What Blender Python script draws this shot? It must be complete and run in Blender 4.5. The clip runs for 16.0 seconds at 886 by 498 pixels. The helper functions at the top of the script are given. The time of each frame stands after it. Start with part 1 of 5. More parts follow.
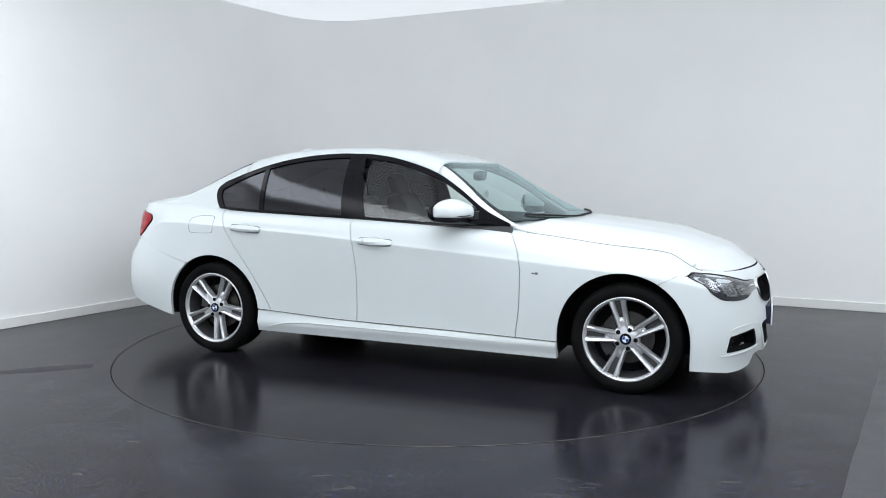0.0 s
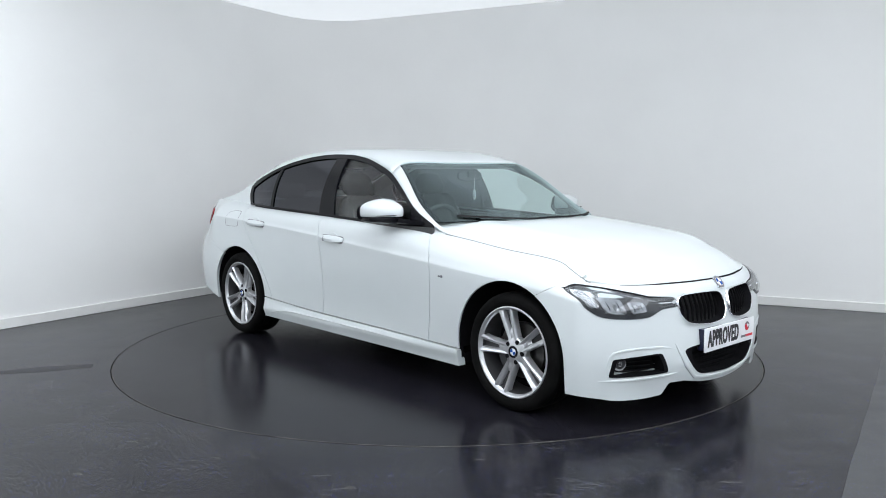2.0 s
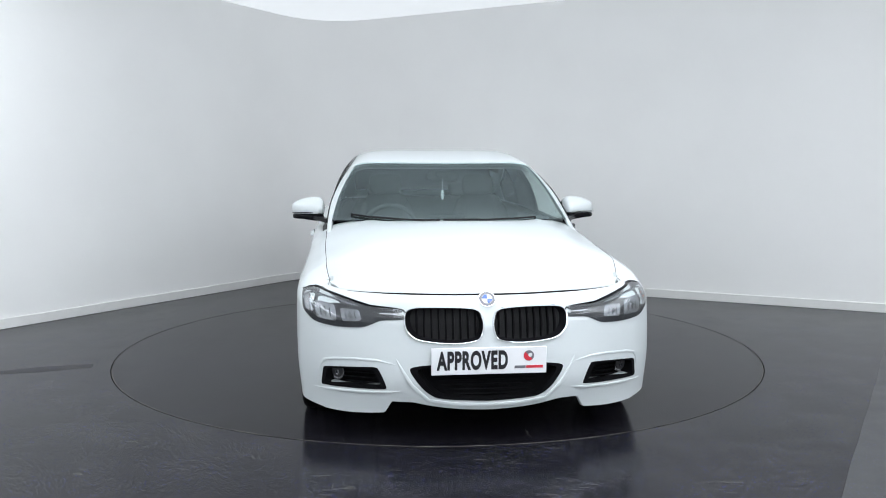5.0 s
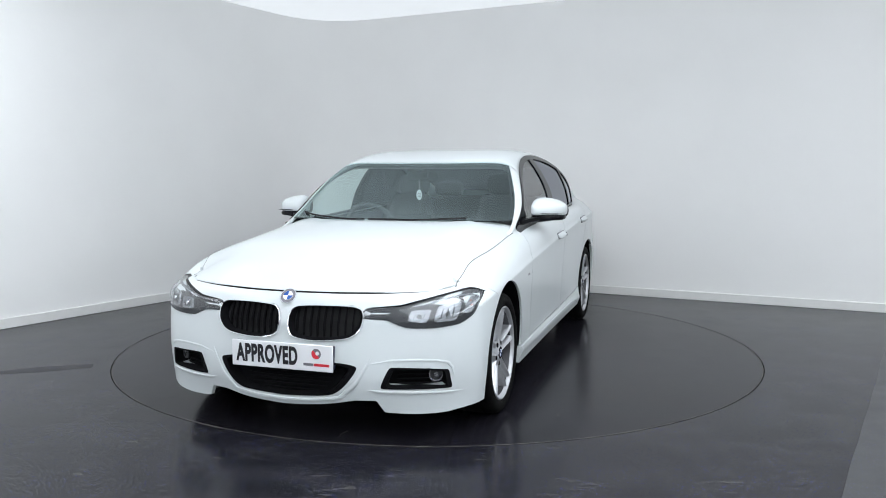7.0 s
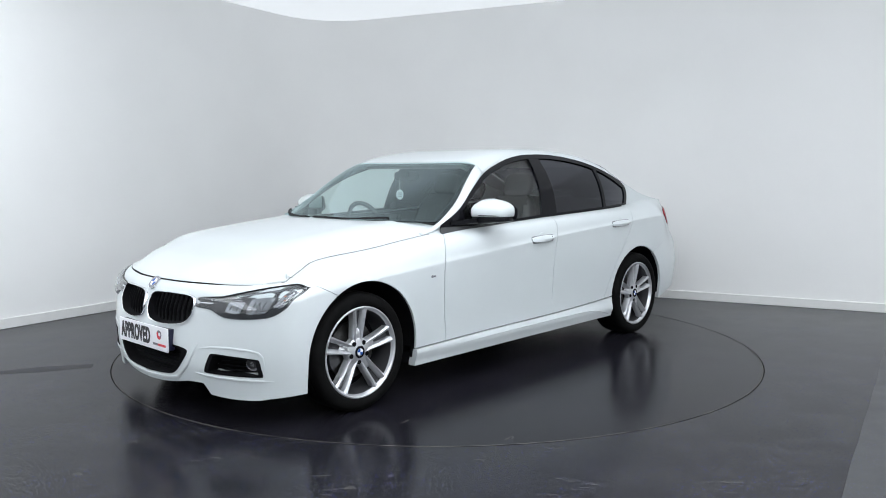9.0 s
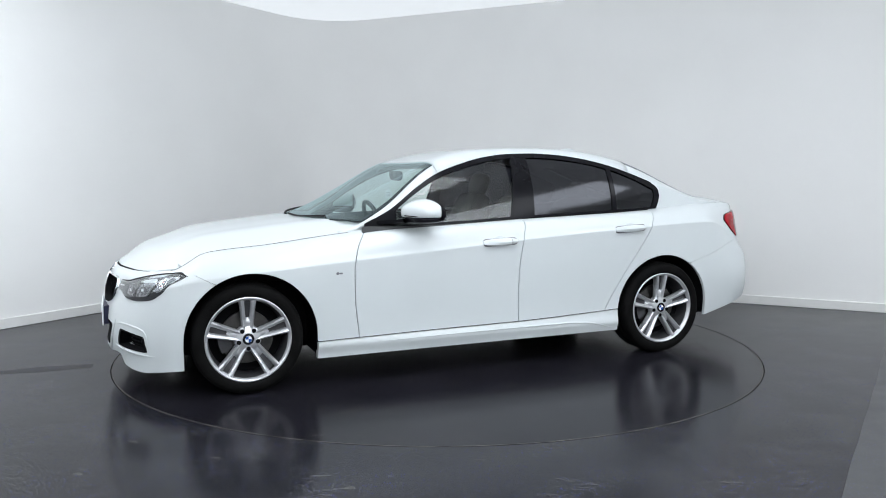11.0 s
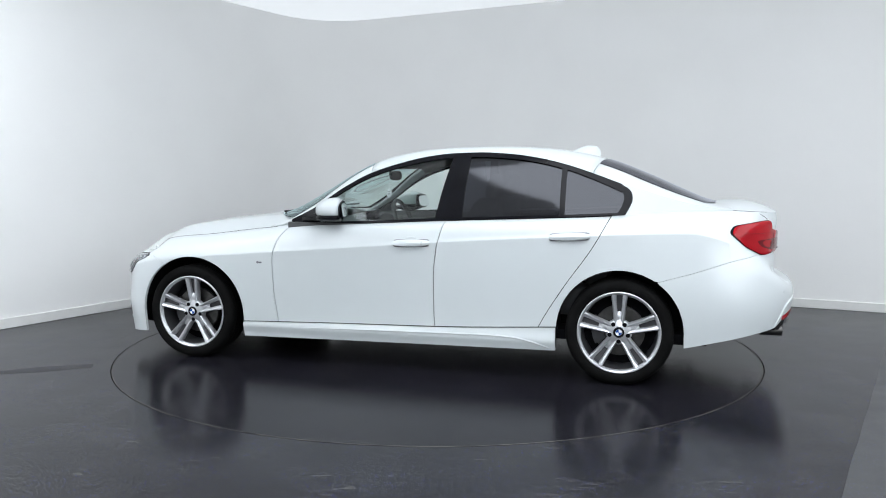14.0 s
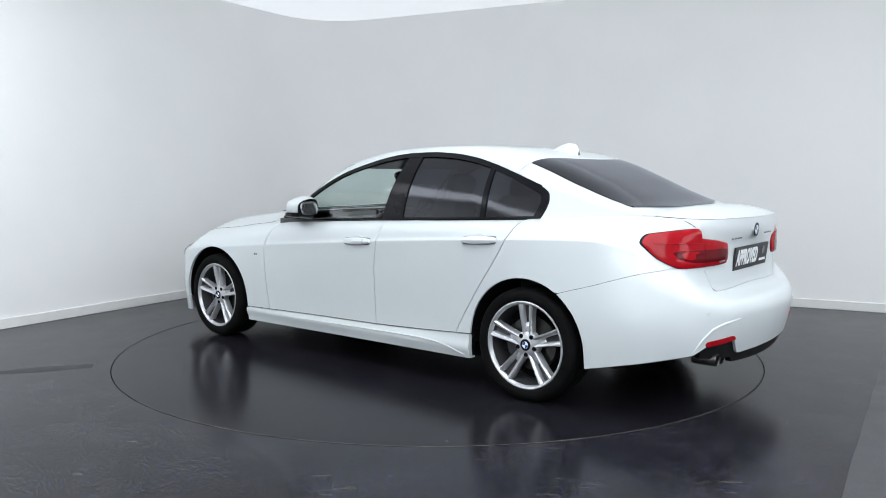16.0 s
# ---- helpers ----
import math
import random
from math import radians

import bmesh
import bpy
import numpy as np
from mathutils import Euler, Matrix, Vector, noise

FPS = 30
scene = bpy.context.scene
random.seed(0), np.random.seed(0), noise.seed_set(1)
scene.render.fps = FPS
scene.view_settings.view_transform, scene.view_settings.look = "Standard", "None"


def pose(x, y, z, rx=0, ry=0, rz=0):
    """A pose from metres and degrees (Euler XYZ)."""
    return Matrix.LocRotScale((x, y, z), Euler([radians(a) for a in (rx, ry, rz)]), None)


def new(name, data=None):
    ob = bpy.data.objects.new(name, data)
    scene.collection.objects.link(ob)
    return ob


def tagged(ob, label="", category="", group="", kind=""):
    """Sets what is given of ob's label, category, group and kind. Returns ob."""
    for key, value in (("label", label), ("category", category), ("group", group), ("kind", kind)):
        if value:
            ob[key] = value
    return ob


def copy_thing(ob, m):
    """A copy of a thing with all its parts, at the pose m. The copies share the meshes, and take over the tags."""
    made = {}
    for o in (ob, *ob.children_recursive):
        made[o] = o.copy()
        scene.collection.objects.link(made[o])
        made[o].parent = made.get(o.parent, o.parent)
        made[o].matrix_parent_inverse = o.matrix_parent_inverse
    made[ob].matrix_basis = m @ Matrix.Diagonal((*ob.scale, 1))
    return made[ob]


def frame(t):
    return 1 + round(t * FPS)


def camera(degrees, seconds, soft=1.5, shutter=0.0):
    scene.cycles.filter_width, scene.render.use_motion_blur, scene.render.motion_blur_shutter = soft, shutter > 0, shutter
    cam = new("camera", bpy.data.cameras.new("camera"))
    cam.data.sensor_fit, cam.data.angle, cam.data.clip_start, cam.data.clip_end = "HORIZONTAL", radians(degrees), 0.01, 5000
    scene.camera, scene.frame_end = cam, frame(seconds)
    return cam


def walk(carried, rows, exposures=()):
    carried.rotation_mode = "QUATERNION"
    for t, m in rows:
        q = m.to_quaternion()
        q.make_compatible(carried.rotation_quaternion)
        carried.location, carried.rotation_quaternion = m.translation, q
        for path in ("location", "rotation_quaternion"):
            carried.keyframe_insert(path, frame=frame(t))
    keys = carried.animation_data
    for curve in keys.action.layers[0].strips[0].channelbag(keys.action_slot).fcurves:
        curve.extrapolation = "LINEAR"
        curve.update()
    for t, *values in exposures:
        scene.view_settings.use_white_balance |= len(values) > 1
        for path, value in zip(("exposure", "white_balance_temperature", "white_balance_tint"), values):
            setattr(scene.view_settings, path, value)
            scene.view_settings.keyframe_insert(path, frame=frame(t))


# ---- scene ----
cam = camera(58.18, 16.0, soft=1.0)
EYE = (0.0, -5.747, 1.247)
walk(cam, [(0.0, pose(*EYE, 84.496, 0, -0.343)), (16.0, pose(*EYE, 84.496, 0, -0.343))], exposures=[(0.0, 0.21, 6500, 10), (16.0, 0.21, 6500, 10)])

# ---- world and light ----
world = bpy.data.worlds.new("studio_world")
scene.world = world
world.use_nodes = True
world.node_tree.nodes["Background"].inputs[0].default_value = (0.9, 0.95, 1.0, 1)
world.node_tree.nodes["Background"].inputs[1].default_value = 0.05

# glow added to the plain white ceiling to brighten walls and car
CEIL_GLOW = 0.50
# strength of the added panels, out of view, that light car and walls
PANEL_GLOW = 3.95

# ---- materials ----
def mat(name, color, rough=0.5, metal=0.0, coat=0.0, vary=0.06, scale=8.0, bump=0.0, bump_scale=60.0, spec=0.5):
    m = bpy.data.materials.new(name)
    m.use_nodes = True
    nt = m.node_tree
    b = nt.nodes["Principled BSDF"]
    b.inputs["Roughness"].default_value, b.inputs["Metallic"].default_value = rough, metal
    b.inputs["Coat Weight"].default_value, b.inputs["Coat Roughness"].default_value = coat, 0.04
    b.inputs["Specular IOR Level"].default_value = spec
    tc = nt.nodes.new("ShaderNodeTexCoord")
    nz = nt.nodes.new("ShaderNodeTexNoise")
    nz.inputs["Scale"].default_value, nz.inputs["Detail"].default_value = scale, 5.0
    nt.links.new(tc.outputs["Object"], nz.inputs["Vector"])
    ramp = nt.nodes.new("ShaderNodeValToRGB")
    lo, hi = [max(0.0, c * (1 - vary)) for c in color], [min(1.0, c * (1 + vary)) for c in color]
    ramp.color_ramp.elements[0].position, ramp.color_ramp.elements[1].position = 0.35, 0.65
    ramp.color_ramp.elements[0].color, ramp.color_ramp.elements[1].color = (*lo, 1), (*hi, 1)
    nt.links.new(nz.outputs["Fac"], ramp.inputs["Fac"])
    nt.links.new(ramp.outputs["Color"], b.inputs["Base Color"])
    if bump:
        nb = nt.nodes.new("ShaderNodeTexNoise")
        nb.inputs["Scale"].default_value, nb.inputs["Detail"].default_value = bump_scale, 4.0
        nt.links.new(tc.outputs["Object"], nb.inputs["Vector"])
        bp = nt.nodes.new("ShaderNodeBump")
        bp.inputs["Strength"].default_value, bp.inputs["Distance"].default_value = bump, 0.01
        nt.links.new(nb.outputs["Fac"], bp.inputs["Height"])
        nt.links.new(bp.outputs["Normal"], b.inputs["Normal"])
    return m


def glass_mat(name, tint, rough=0.02, face=0.05, gloss=(1.0, 1.0, 1.0)):
    """A thin pane: tinted see-through body with a mirror gloss that grows at grazing angles."""
    m = bpy.data.materials.new(name)
    m.use_nodes = True
    nt = m.node_tree
    nt.nodes.remove(nt.nodes["Principled BSDF"])
    tr, gl, mx, fr, pw, ma = (nt.nodes.new(k) for k in ("ShaderNodeBsdfTransparent", "ShaderNodeBsdfGlossy", "ShaderNodeMixShader", "ShaderNodeLayerWeight", "ShaderNodeMath", "ShaderNodeMath"))
    tr.inputs["Color"].default_value = (*tint, 1)
    gl.inputs["Roughness"].default_value = rough
    gl.inputs["Color"].default_value = (*gloss, 1)
    fr.inputs["Blend"].default_value = 0.5
    pw.operation, pw.inputs[1].default_value = "POWER", 4.5
    ma.operation, ma.inputs[1].default_value, ma.inputs[2].default_value = "MULTIPLY_ADD", 0.9, face
    nt.links.new(fr.outputs["Facing"], pw.inputs[0])
    nt.links.new(pw.outputs[0], ma.inputs[0])
    nt.links.new(ma.outputs[0], mx.inputs[0])
    nt.links.new(tr.outputs[0], mx.inputs[1])
    nt.links.new(gl.outputs[0], mx.inputs[2])
    nt.links.new(mx.outputs[0], nt.nodes["Material Output"].inputs["Surface"])
    return m


PAINT = mat("white_car_paint", (0.615, 0.655, 0.665), 0.42, coat=0.5, vary=0.012, scale=3.0)
BLACK_TRIM = mat("satin_black_trim", (0.005, 0.005, 0.007), 0.16, vary=0.2, spec=0.14)
BLACK_PLASTIC = mat("black_grained_plastic", (0.009, 0.009, 0.010), 0.6, vary=0.2, bump=0.2, bump_scale=220, spec=0.2)
DARK_INNER = mat("dark_inner_structure", (0.005, 0.005, 0.006), 0.85, vary=0.2, spec=0.08)
CHROME = mat("chrome", (0.82, 0.83, 0.85), 0.10, metal=1.0, vary=0.03)
ALLOY = mat("silver_alloy_paint", (0.56, 0.57, 0.59), 0.30, metal=0.65, vary=0.06, coat=0.25)
# darker copy of the alloy; shade inside the wheel is in its colour
ALLOY_DARK = mat("shaded_grey_alloy", (0.07, 0.07, 0.075), 0.45, metal=0.5, vary=0.1)
RUBBER = mat("tyre_rubber", (0.005, 0.005, 0.005), 0.75, spec=0.07, vary=0.3, bump=0.25, bump_scale=150)
STEEL = mat("brushed_brake_steel", (0.085, 0.083, 0.08), 0.36, metal=0.9, vary=0.15, scale=30)
CLEAR_GLASS = glass_mat("clear_car_glass", (0.92, 0.985, 0.965), rough=0.06)
SHIELD_GLASS = glass_mat("windscreen_glass", (0.76, 0.87, 0.85), face=0.092, gloss=(0.80, 0.97, 1.0))
TINT_GLASS = glass_mat("dark_tinted_glass", (0.028, 0.029, 0.037), rough=0.11, face=0.05, gloss=(0.9, 0.92, 1.0))
LENS_GLASS = glass_mat("clear_lamp_lens", (0.9, 0.92, 0.93))
RED_LENS = mat("red_lamp_lens", (0.34, 0.004, 0.010), 0.10, vary=0.15, coat=0.0, spec=0.22)
DARK_RED = mat("dark_red_lamp_band", (0.10, 0.003, 0.006), 0.12, vary=0.2, coat=0.0, spec=0.2)
LAMP_SILVER = mat("lamp_reflector_silver", (0.25, 0.255, 0.27), 0.24, metal=1.0, vary=0.25, scale=60, bump=0.5, bump_scale=70)
LAMP_DARK = mat("dark_lamp_housing", (0.045, 0.046, 0.050), 0.35, vary=0.2, spec=0.2)
AMBER = mat("amber_reflector", (0.45, 0.10, 0.02), 0.25, vary=0.1, coat=0.5)
LEATHER = mat("black_seat_leather", (0.042, 0.043, 0.045), 0.5, vary=0.25, bump=0.25, bump_scale=120)
DASH = mat("dark_grey_dashboard", (0.05, 0.052, 0.054), 0.6, vary=0.2, bump=0.3, bump_scale=160)
HEADLINER = mat("pale_grey_headliner", (0.30, 0.30, 0.29), 0.9, vary=0.06)
PLATE_WHITE = mat("white_plate", (0.82, 0.83, 0.85), 0.35, vary=0.02)
PLATE_BLACK = mat("plate_black_ink", (0.012, 0.012, 0.016), 0.4, vary=0.1)
INK_RED = mat("red_ink", (0.62, 0.03, 0.05), 0.4, vary=0.1)
INK_GREY = mat("grey_ink", (0.16, 0.16, 0.18), 0.4, vary=0.1)
NAVY = mat("navy_backing", (0.008, 0.010, 0.035), 0.4, vary=0.1)
BLUE = mat("badge_blue", (0.02, 0.09, 0.36), 0.2, vary=0.1, coat=1.0)
WALL_PAINT = mat("white_wall_paint", (0.875, 0.875, 0.865), 0.75, vary=0.012, scale=1.5, bump=0.04, bump_scale=90)
CEIL_PAINT = mat("ceiling_with_added_glow", (0.80, 0.81, 0.82), 0.8, vary=0.01, scale=1.5)
# the ceiling is no lamp; this emission is added as room light
CEIL_PAINT.node_tree.nodes["Principled BSDF"].inputs["Emission Color"].default_value = (0.885, 0.94, 1.0, 1)
CEIL_PAINT.node_tree.nodes["Principled BSDF"].inputs["Emission Strength"].default_value = CEIL_GLOW
PANEL_GLOW_MAT = mat("added_panel_diffuser", (0.8, 0.8, 0.8), 0.6, vary=0.01)
PANEL_GLOW_MAT.node_tree.nodes["Principled BSDF"].inputs["Emission Color"].default_value = (0.885, 0.94, 1.0, 1)
PANEL_GLOW_MAT.node_tree.nodes["Principled BSDF"].inputs["Emission Strength"].default_value = PANEL_GLOW
SKIRT_PAINT = mat("white_skirting_paint", (0.76, 0.76, 0.745), 0.45, vary=0.02)


def floor_mat(name, base, rough, flecks, wear, spec=0.135):
    """Dark sheet flooring: fine pale and blue flecks, scuffs and a mottled polish."""
    m = mat(name, base, rough, vary=0.14, scale=2.2, spec=spec)
    nt = m.node_tree
    b = nt.nodes["Principled BSDF"]
    tc = nt.nodes["Texture Coordinate"]
    old = b.inputs["Base Color"].links[0].from_socket
    patch = nt.nodes.new("ShaderNodeTexNoise")
    patch.inputs["Scale"].default_value, patch.inputs["Detail"].default_value = 3.2, 6.0
    nt.links.new(tc.outputs["Object"], patch.inputs["Vector"])
    worn = nt.nodes.new("ShaderNodeMapRange")
    worn.inputs[1].default_value, worn.inputs[2].default_value, worn.inputs[3].default_value, worn.inputs[4].default_value = 0.42, 0.66, 0.25, 1.0
    nt.links.new(patch.outputs["Fac"], worn.inputs[0])
    for size, thr, col, amt in ((105, 0.27, (0.17, 0.165, 0.15), flecks), (95, 0.22, (0.08, 0.095, 0.42), flecks), (190, 0.32, (0.12, 0.118, 0.10), flecks)):
        vo = nt.nodes.new("ShaderNodeTexVoronoi")
        vo.inputs["Scale"].default_value = size
        mp = nt.nodes.new("ShaderNodeMapping")
        mp.inputs["Location"].default_value = (size * 0.37, size * 0.11, 0)
        nt.links.new(tc.outputs["Object"], mp.inputs["Vector"])
        nt.links.new(mp.outputs[0], vo.inputs["Vector"])
        sep = nt.nodes.new("ShaderNodeSeparateColor")
        nt.links.new(vo.outputs["Color"], sep.inputs[0])
        lt = nt.nodes.new("ShaderNodeMath")
        lt.operation, lt.inputs[1].default_value = "LESS_THAN", thr
        nt.links.new(vo.outputs["Distance"], lt.inputs[0])
        rare = nt.nodes.new("ShaderNodeMath")
        rare.operation, rare.inputs[1].default_value = "GREATER_THAN", 0.62
        nt.links.new(sep.outputs[0], rare.inputs[0])
        both = nt.nodes.new("ShaderNodeMath")
        both.operation = "MULTIPLY"
        nt.links.new(lt.outputs[0], both.inputs[0])
        nt.links.new(rare.outputs[0], both.inputs[1])
        lt = both
        am = nt.nodes.new("ShaderNodeMath")
        am.operation, am.inputs[1].default_value = "MULTIPLY", amt
        nt.links.new(lt.outputs[0], am.inputs[0])
        fade = nt.nodes.new("ShaderNodeMath")
        fade.operation = "MULTIPLY"
        nt.links.new(am.outputs[0], fade.inputs[0])
        nt.links.new(worn.outputs[0], fade.inputs[1])
        am = fade
        mx = nt.nodes.new("ShaderNodeMixRGB")
        mx.inputs[2].default_value = (*col, 1)
        nt.links.new(am.outputs[0], mx.inputs[0])
        nt.links.new(old, mx.inputs[1])
        old = mx.outputs[0]
    # pale smeared scuffs in patches
    smear = nt.nodes.new("ShaderNodeMapping")
    smear.inputs["Scale"].default_value, smear.inputs["Rotation"].default_value = (7.0, 26.0, 1.0), (0, 0, 0.35)
    nt.links.new(tc.outputs["Object"], smear.inputs["Vector"])
    ns = nt.nodes.new("ShaderNodeTexNoise")
    ns.inputs["Scale"].default_value, ns.inputs["Detail"].default_value, ns.inputs["Roughness"].default_value = 1.0, 8.0, 0.68
    nt.links.new(smear.outputs[0], ns.inputs["Vector"])
    cut = nt.nodes.new("ShaderNodeMapRange")
    cut.inputs[1].default_value, cut.inputs[2].default_value, cut.inputs[4].default_value = 0.56, 0.70, 0.8
    nt.links.new(ns.outputs["Fac"], cut.inputs[0])
    am = nt.nodes.new("ShaderNodeMath")
    am.operation = "MULTIPLY"
    nt.links.new(cut.outputs[0], am.inputs[0])
    nt.links.new(worn.outputs[0], am.inputs[1])
    mx = nt.nodes.new("ShaderNodeMixRGB")
    mx.inputs[2].default_value = (0.085, 0.082, 0.074, 1)
    nt.links.new(am.outputs[0], mx.inputs[0])
    nt.links.new(old, mx.inputs[1])
    old = mx.outputs[0]
    nt.links.new(old, b.inputs["Base Color"])
    nr = nt.nodes.new("ShaderNodeTexNoise")
    nr.inputs["Scale"].default_value, nr.inputs["Detail"].default_value = 5.0, 3.0
    mr = nt.nodes.new("ShaderNodeMapRange")
    mr.inputs[3].default_value, mr.inputs[4].default_value = rough * (1 - wear), rough * (1 + wear)
    nt.links.new(tc.outputs["Object"], nr.inputs["Vector"])
    nt.links.new(nr.outputs["Fac"], mr.inputs[0])
    nt.links.new(mr.outputs[0], b.inputs["Roughness"])
    return m


FLOOR = floor_mat("dark_fleck_floor", (0.0105, 0.0105, 0.0145), 0.20, 0.85, 0.20, 0.112)
DISC = floor_mat("dark_polished_disc", (0.0095, 0.0090, 0.0125), 0.20, 0.16, 0.18, 0.098)
FLOOR_BAND = floor_mat("dull_floor_band", (0.012, 0.012, 0.016), 0.38, 0.4, 0.15)
FLOOR_PALE = floor_mat("worn_grey_floor", (0.046, 0.047, 0.050), 0.33, 0.5, 0.3)
EDGE_METAL = mat("worn_edge_metal", (0.075, 0.072, 0.062), 0.45, metal=0.3, vary=0.85, scale=9.0, spec=0.2)


# ---- mesh helpers ----
def link_bm(name, bm, material, parent=None, label="", smooth=True):
    me = bpy.data.meshes.new(name)
    bm.normal_update()
    bm.to_mesh(me)
    bm.free()
    me.materials.append(material)
    if smooth:
        me.shade_smooth()
        if hasattr(me, "set_sharp_from_angle"):
            me.set_sharp_from_angle(angle=radians(38))
    ob = new(name, me)
    if parent is not None:
        ob.parent = parent
    return tagged(ob, label)


def part(name, bm, material, parent, label="", smooth=True):
    return link_bm(name, bm, material, parent, label, smooth)


def grid_bm(rows, close=False, bm=None):
    """Quads over rows of points; close joins each row's end to its start."""
    bm = bm or bmesh.new()
    vs = [[bm.verts.new(p) for p in r] for r in rows]
    n = len(rows[0])
    for i in range(len(vs) - 1):
        for j in range(n if close else n - 1):
            k = (j + 1) % n
            quad = (vs[i][j], vs[i][k], vs[i + 1][k], vs[i + 1][j])
            bm.faces.new(quad)
    return bm


def face_out(bm, centre):
    """Turn the faces away from a centre."""
    bm.normal_update()
    c = Vector(centre)
    for f in bm.faces:
        if f.normal.dot(f.calc_center_median() - c) < 0:
            f.normal_flip()
    return bm


def lathe(profile, n=48, axis="y", bm=None):
    """Turn (radius, along) points about an axis."""
    rows = []
    for r, h in profile:
        ring = []
        for k in range(n):
            a = 2 * math.pi * k / n
            c, s = r * math.cos(a), r * math.sin(a)
            ring.append({"y": (c, h, s), "z": (c, s, h), "x": (h, c, s)}[axis])
        rows.append(ring)
    return grid_bm(rows, True, bm)


def box_bm(x0, x1, y0, y1, z0, z1, bevel=0.0, seg=2, bm=None):
    made = bm or bmesh.new()
    m = Matrix.LocRotScale(((x0 + x1) / 2, (y0 + y1) / 2, (z0 + z1) / 2), None, (x1 - x0, y1 - y0, z1 - z0))
    got = bmesh.ops.create_cube(made, size=1.0, matrix=m)
    if bevel:
        edges = list({e for v in got["verts"] for e in v.link_edges})
        bmesh.ops.bevel(made, geom=edges, offset=bevel, segments=seg, profile=0.6, affect="EDGES")
    return made


def pchip(xs, ys):
    """A smooth curve through points, with no overshoot."""
    pairs = sorted(zip(xs, ys))
    x = [p[0] for p in pairs]
    y = [p[1] for p in pairs]
    n = len(x)
    h = [x[i + 1] - x[i] for i in range(n - 1)]
    d = [(y[i + 1] - y[i]) / h[i] for i in range(n - 1)]
    m = [d[0]] + [0.0] * (n - 2) + [d[-1]]
    for i in range(1, n - 1):
        if d[i - 1] * d[i] > 0:
            w1, w2 = 2 * h[i] + h[i - 1], h[i] + 2 * h[i - 1]
            m[i] = (w1 + w2) / (w1 / d[i - 1] + w2 / d[i])

    def f(q):
        if q <= x[0]:
            return y[0]
        if q >= x[-1]:
            return y[-1]
        i = 0
        while q > x[i + 1]:
            i += 1
        t = (q - x[i]) / h[i]
        return ((2 * t ** 3 - 3 * t * t + 1) * y[i] + (t ** 3 - 2 * t * t + t) * h[i] * m[i]
                + (3 * t * t - 2 * t ** 3) * y[i + 1] + (t ** 3 - t * t) * h[i] * m[i + 1])
    return f


def curve_of(points):
    return pchip([p[0] for p in points], [p[1] for p in points])


# ---- room ----
ROOM_H = 3.0
CORNER = Vector((-1.40, 3.95))
LEFT_DIR = Vector((-0.522, -0.853)).normalized()
RIGHT_DIR = Vector((0.893, -0.450)).normalized()


def room_outline():
    """The walls' inner line, from behind the camera round the curved corner and back."""
    a, b = CORNER + LEFT_DIR * 0.75, CORNER + RIGHT_DIR * 0.75
    pts = [Vector((-5.6, -6.75)), CORNER + LEFT_DIR * 7.6]
    pts += [CORNER + LEFT_DIR * (7.6 - 6.85 * k / 12) for k in range(1, 12)]
    for k in range(13):
        t = k / 12
        pts.append(a * (1 - t) ** 2 + CORNER * 2 * t * (1 - t) + b * t * t)
    pts += [CORNER + RIGHT_DIR * (0.75 + 8.0 * k / 12) for k in range(1, 13)]
    pts += [Vector((6.42, -6.75))]
    return pts


def wall_strip(name, pts, z0, z1, depth, material, label):
    """A wall or skirting along a line, with thickness outwards or inwards."""
    normals = []
    for i in range(len(pts)):
        d = (pts[min(i + 1, len(pts) - 1)] - pts[max(i - 1, 0)]).normalized()
        normals.append(Vector((d.y, -d.x)))
    rows = []
    for p, n in zip(pts, normals):
        q = p - n * depth
        rows.append([(p.x, p.y, z0), (p.x, p.y, z1), (q.x, q.y, z1), (q.x, q.y, z0)])
    bm = grid_bm(rows, True)
    bmesh.ops.recalc_face_normals(bm, faces=bm.faces)
    return tagged(link_bm(name, bm, material), label, name.split("_")[0], kind="structure")


def build_room():
    pts = room_outline()
    wall_strip("wall_curved", pts, 0.0, ROOM_H, 0.15, WALL_PAINT, "smooth white painted walls with a rounded corner")
    # wall out of view, set close behind the camera as a light bounce
    wall_strip("wall_back", [pts[-1], Vector((0.4, -6.75)), pts[0]], 0.0, ROOM_H, 0.15, WALL_PAINT, "unseen plain white wall behind the camera, added to bounce light")
    sk = [p for p in pts]
    base = wall_strip("baseboard", sk, 0.0, 0.083, -0.016, SKIRT_PAINT, "white painted skirting board along the studio walls")
    bev = base.modifiers.new("edge", "BEVEL")
    bev.width, bev.segments = 0.004, 2
    bm = bmesh.new()
    low = [bm.verts.new((p.x, p.y, ROOM_H - 0.001)) for p in pts]
    top = [bm.verts.new((p.x, p.y, ROOM_H + 0.12)) for p in pts]
    bm.faces.new(low)
    bm.faces.new(top)
    for i in range(len(pts)):
        k = (i + 1) % len(pts)
        bm.faces.new((low[i], low[k], top[k], top[i]))
    bmesh.ops.recalc_face_normals(bm, faces=bm.faces)
    tagged(link_bm("ceiling", bm, CEIL_PAINT, smooth=False), "flat white studio ceiling with an added glow that lights the room", "ceiling", kind="structure")


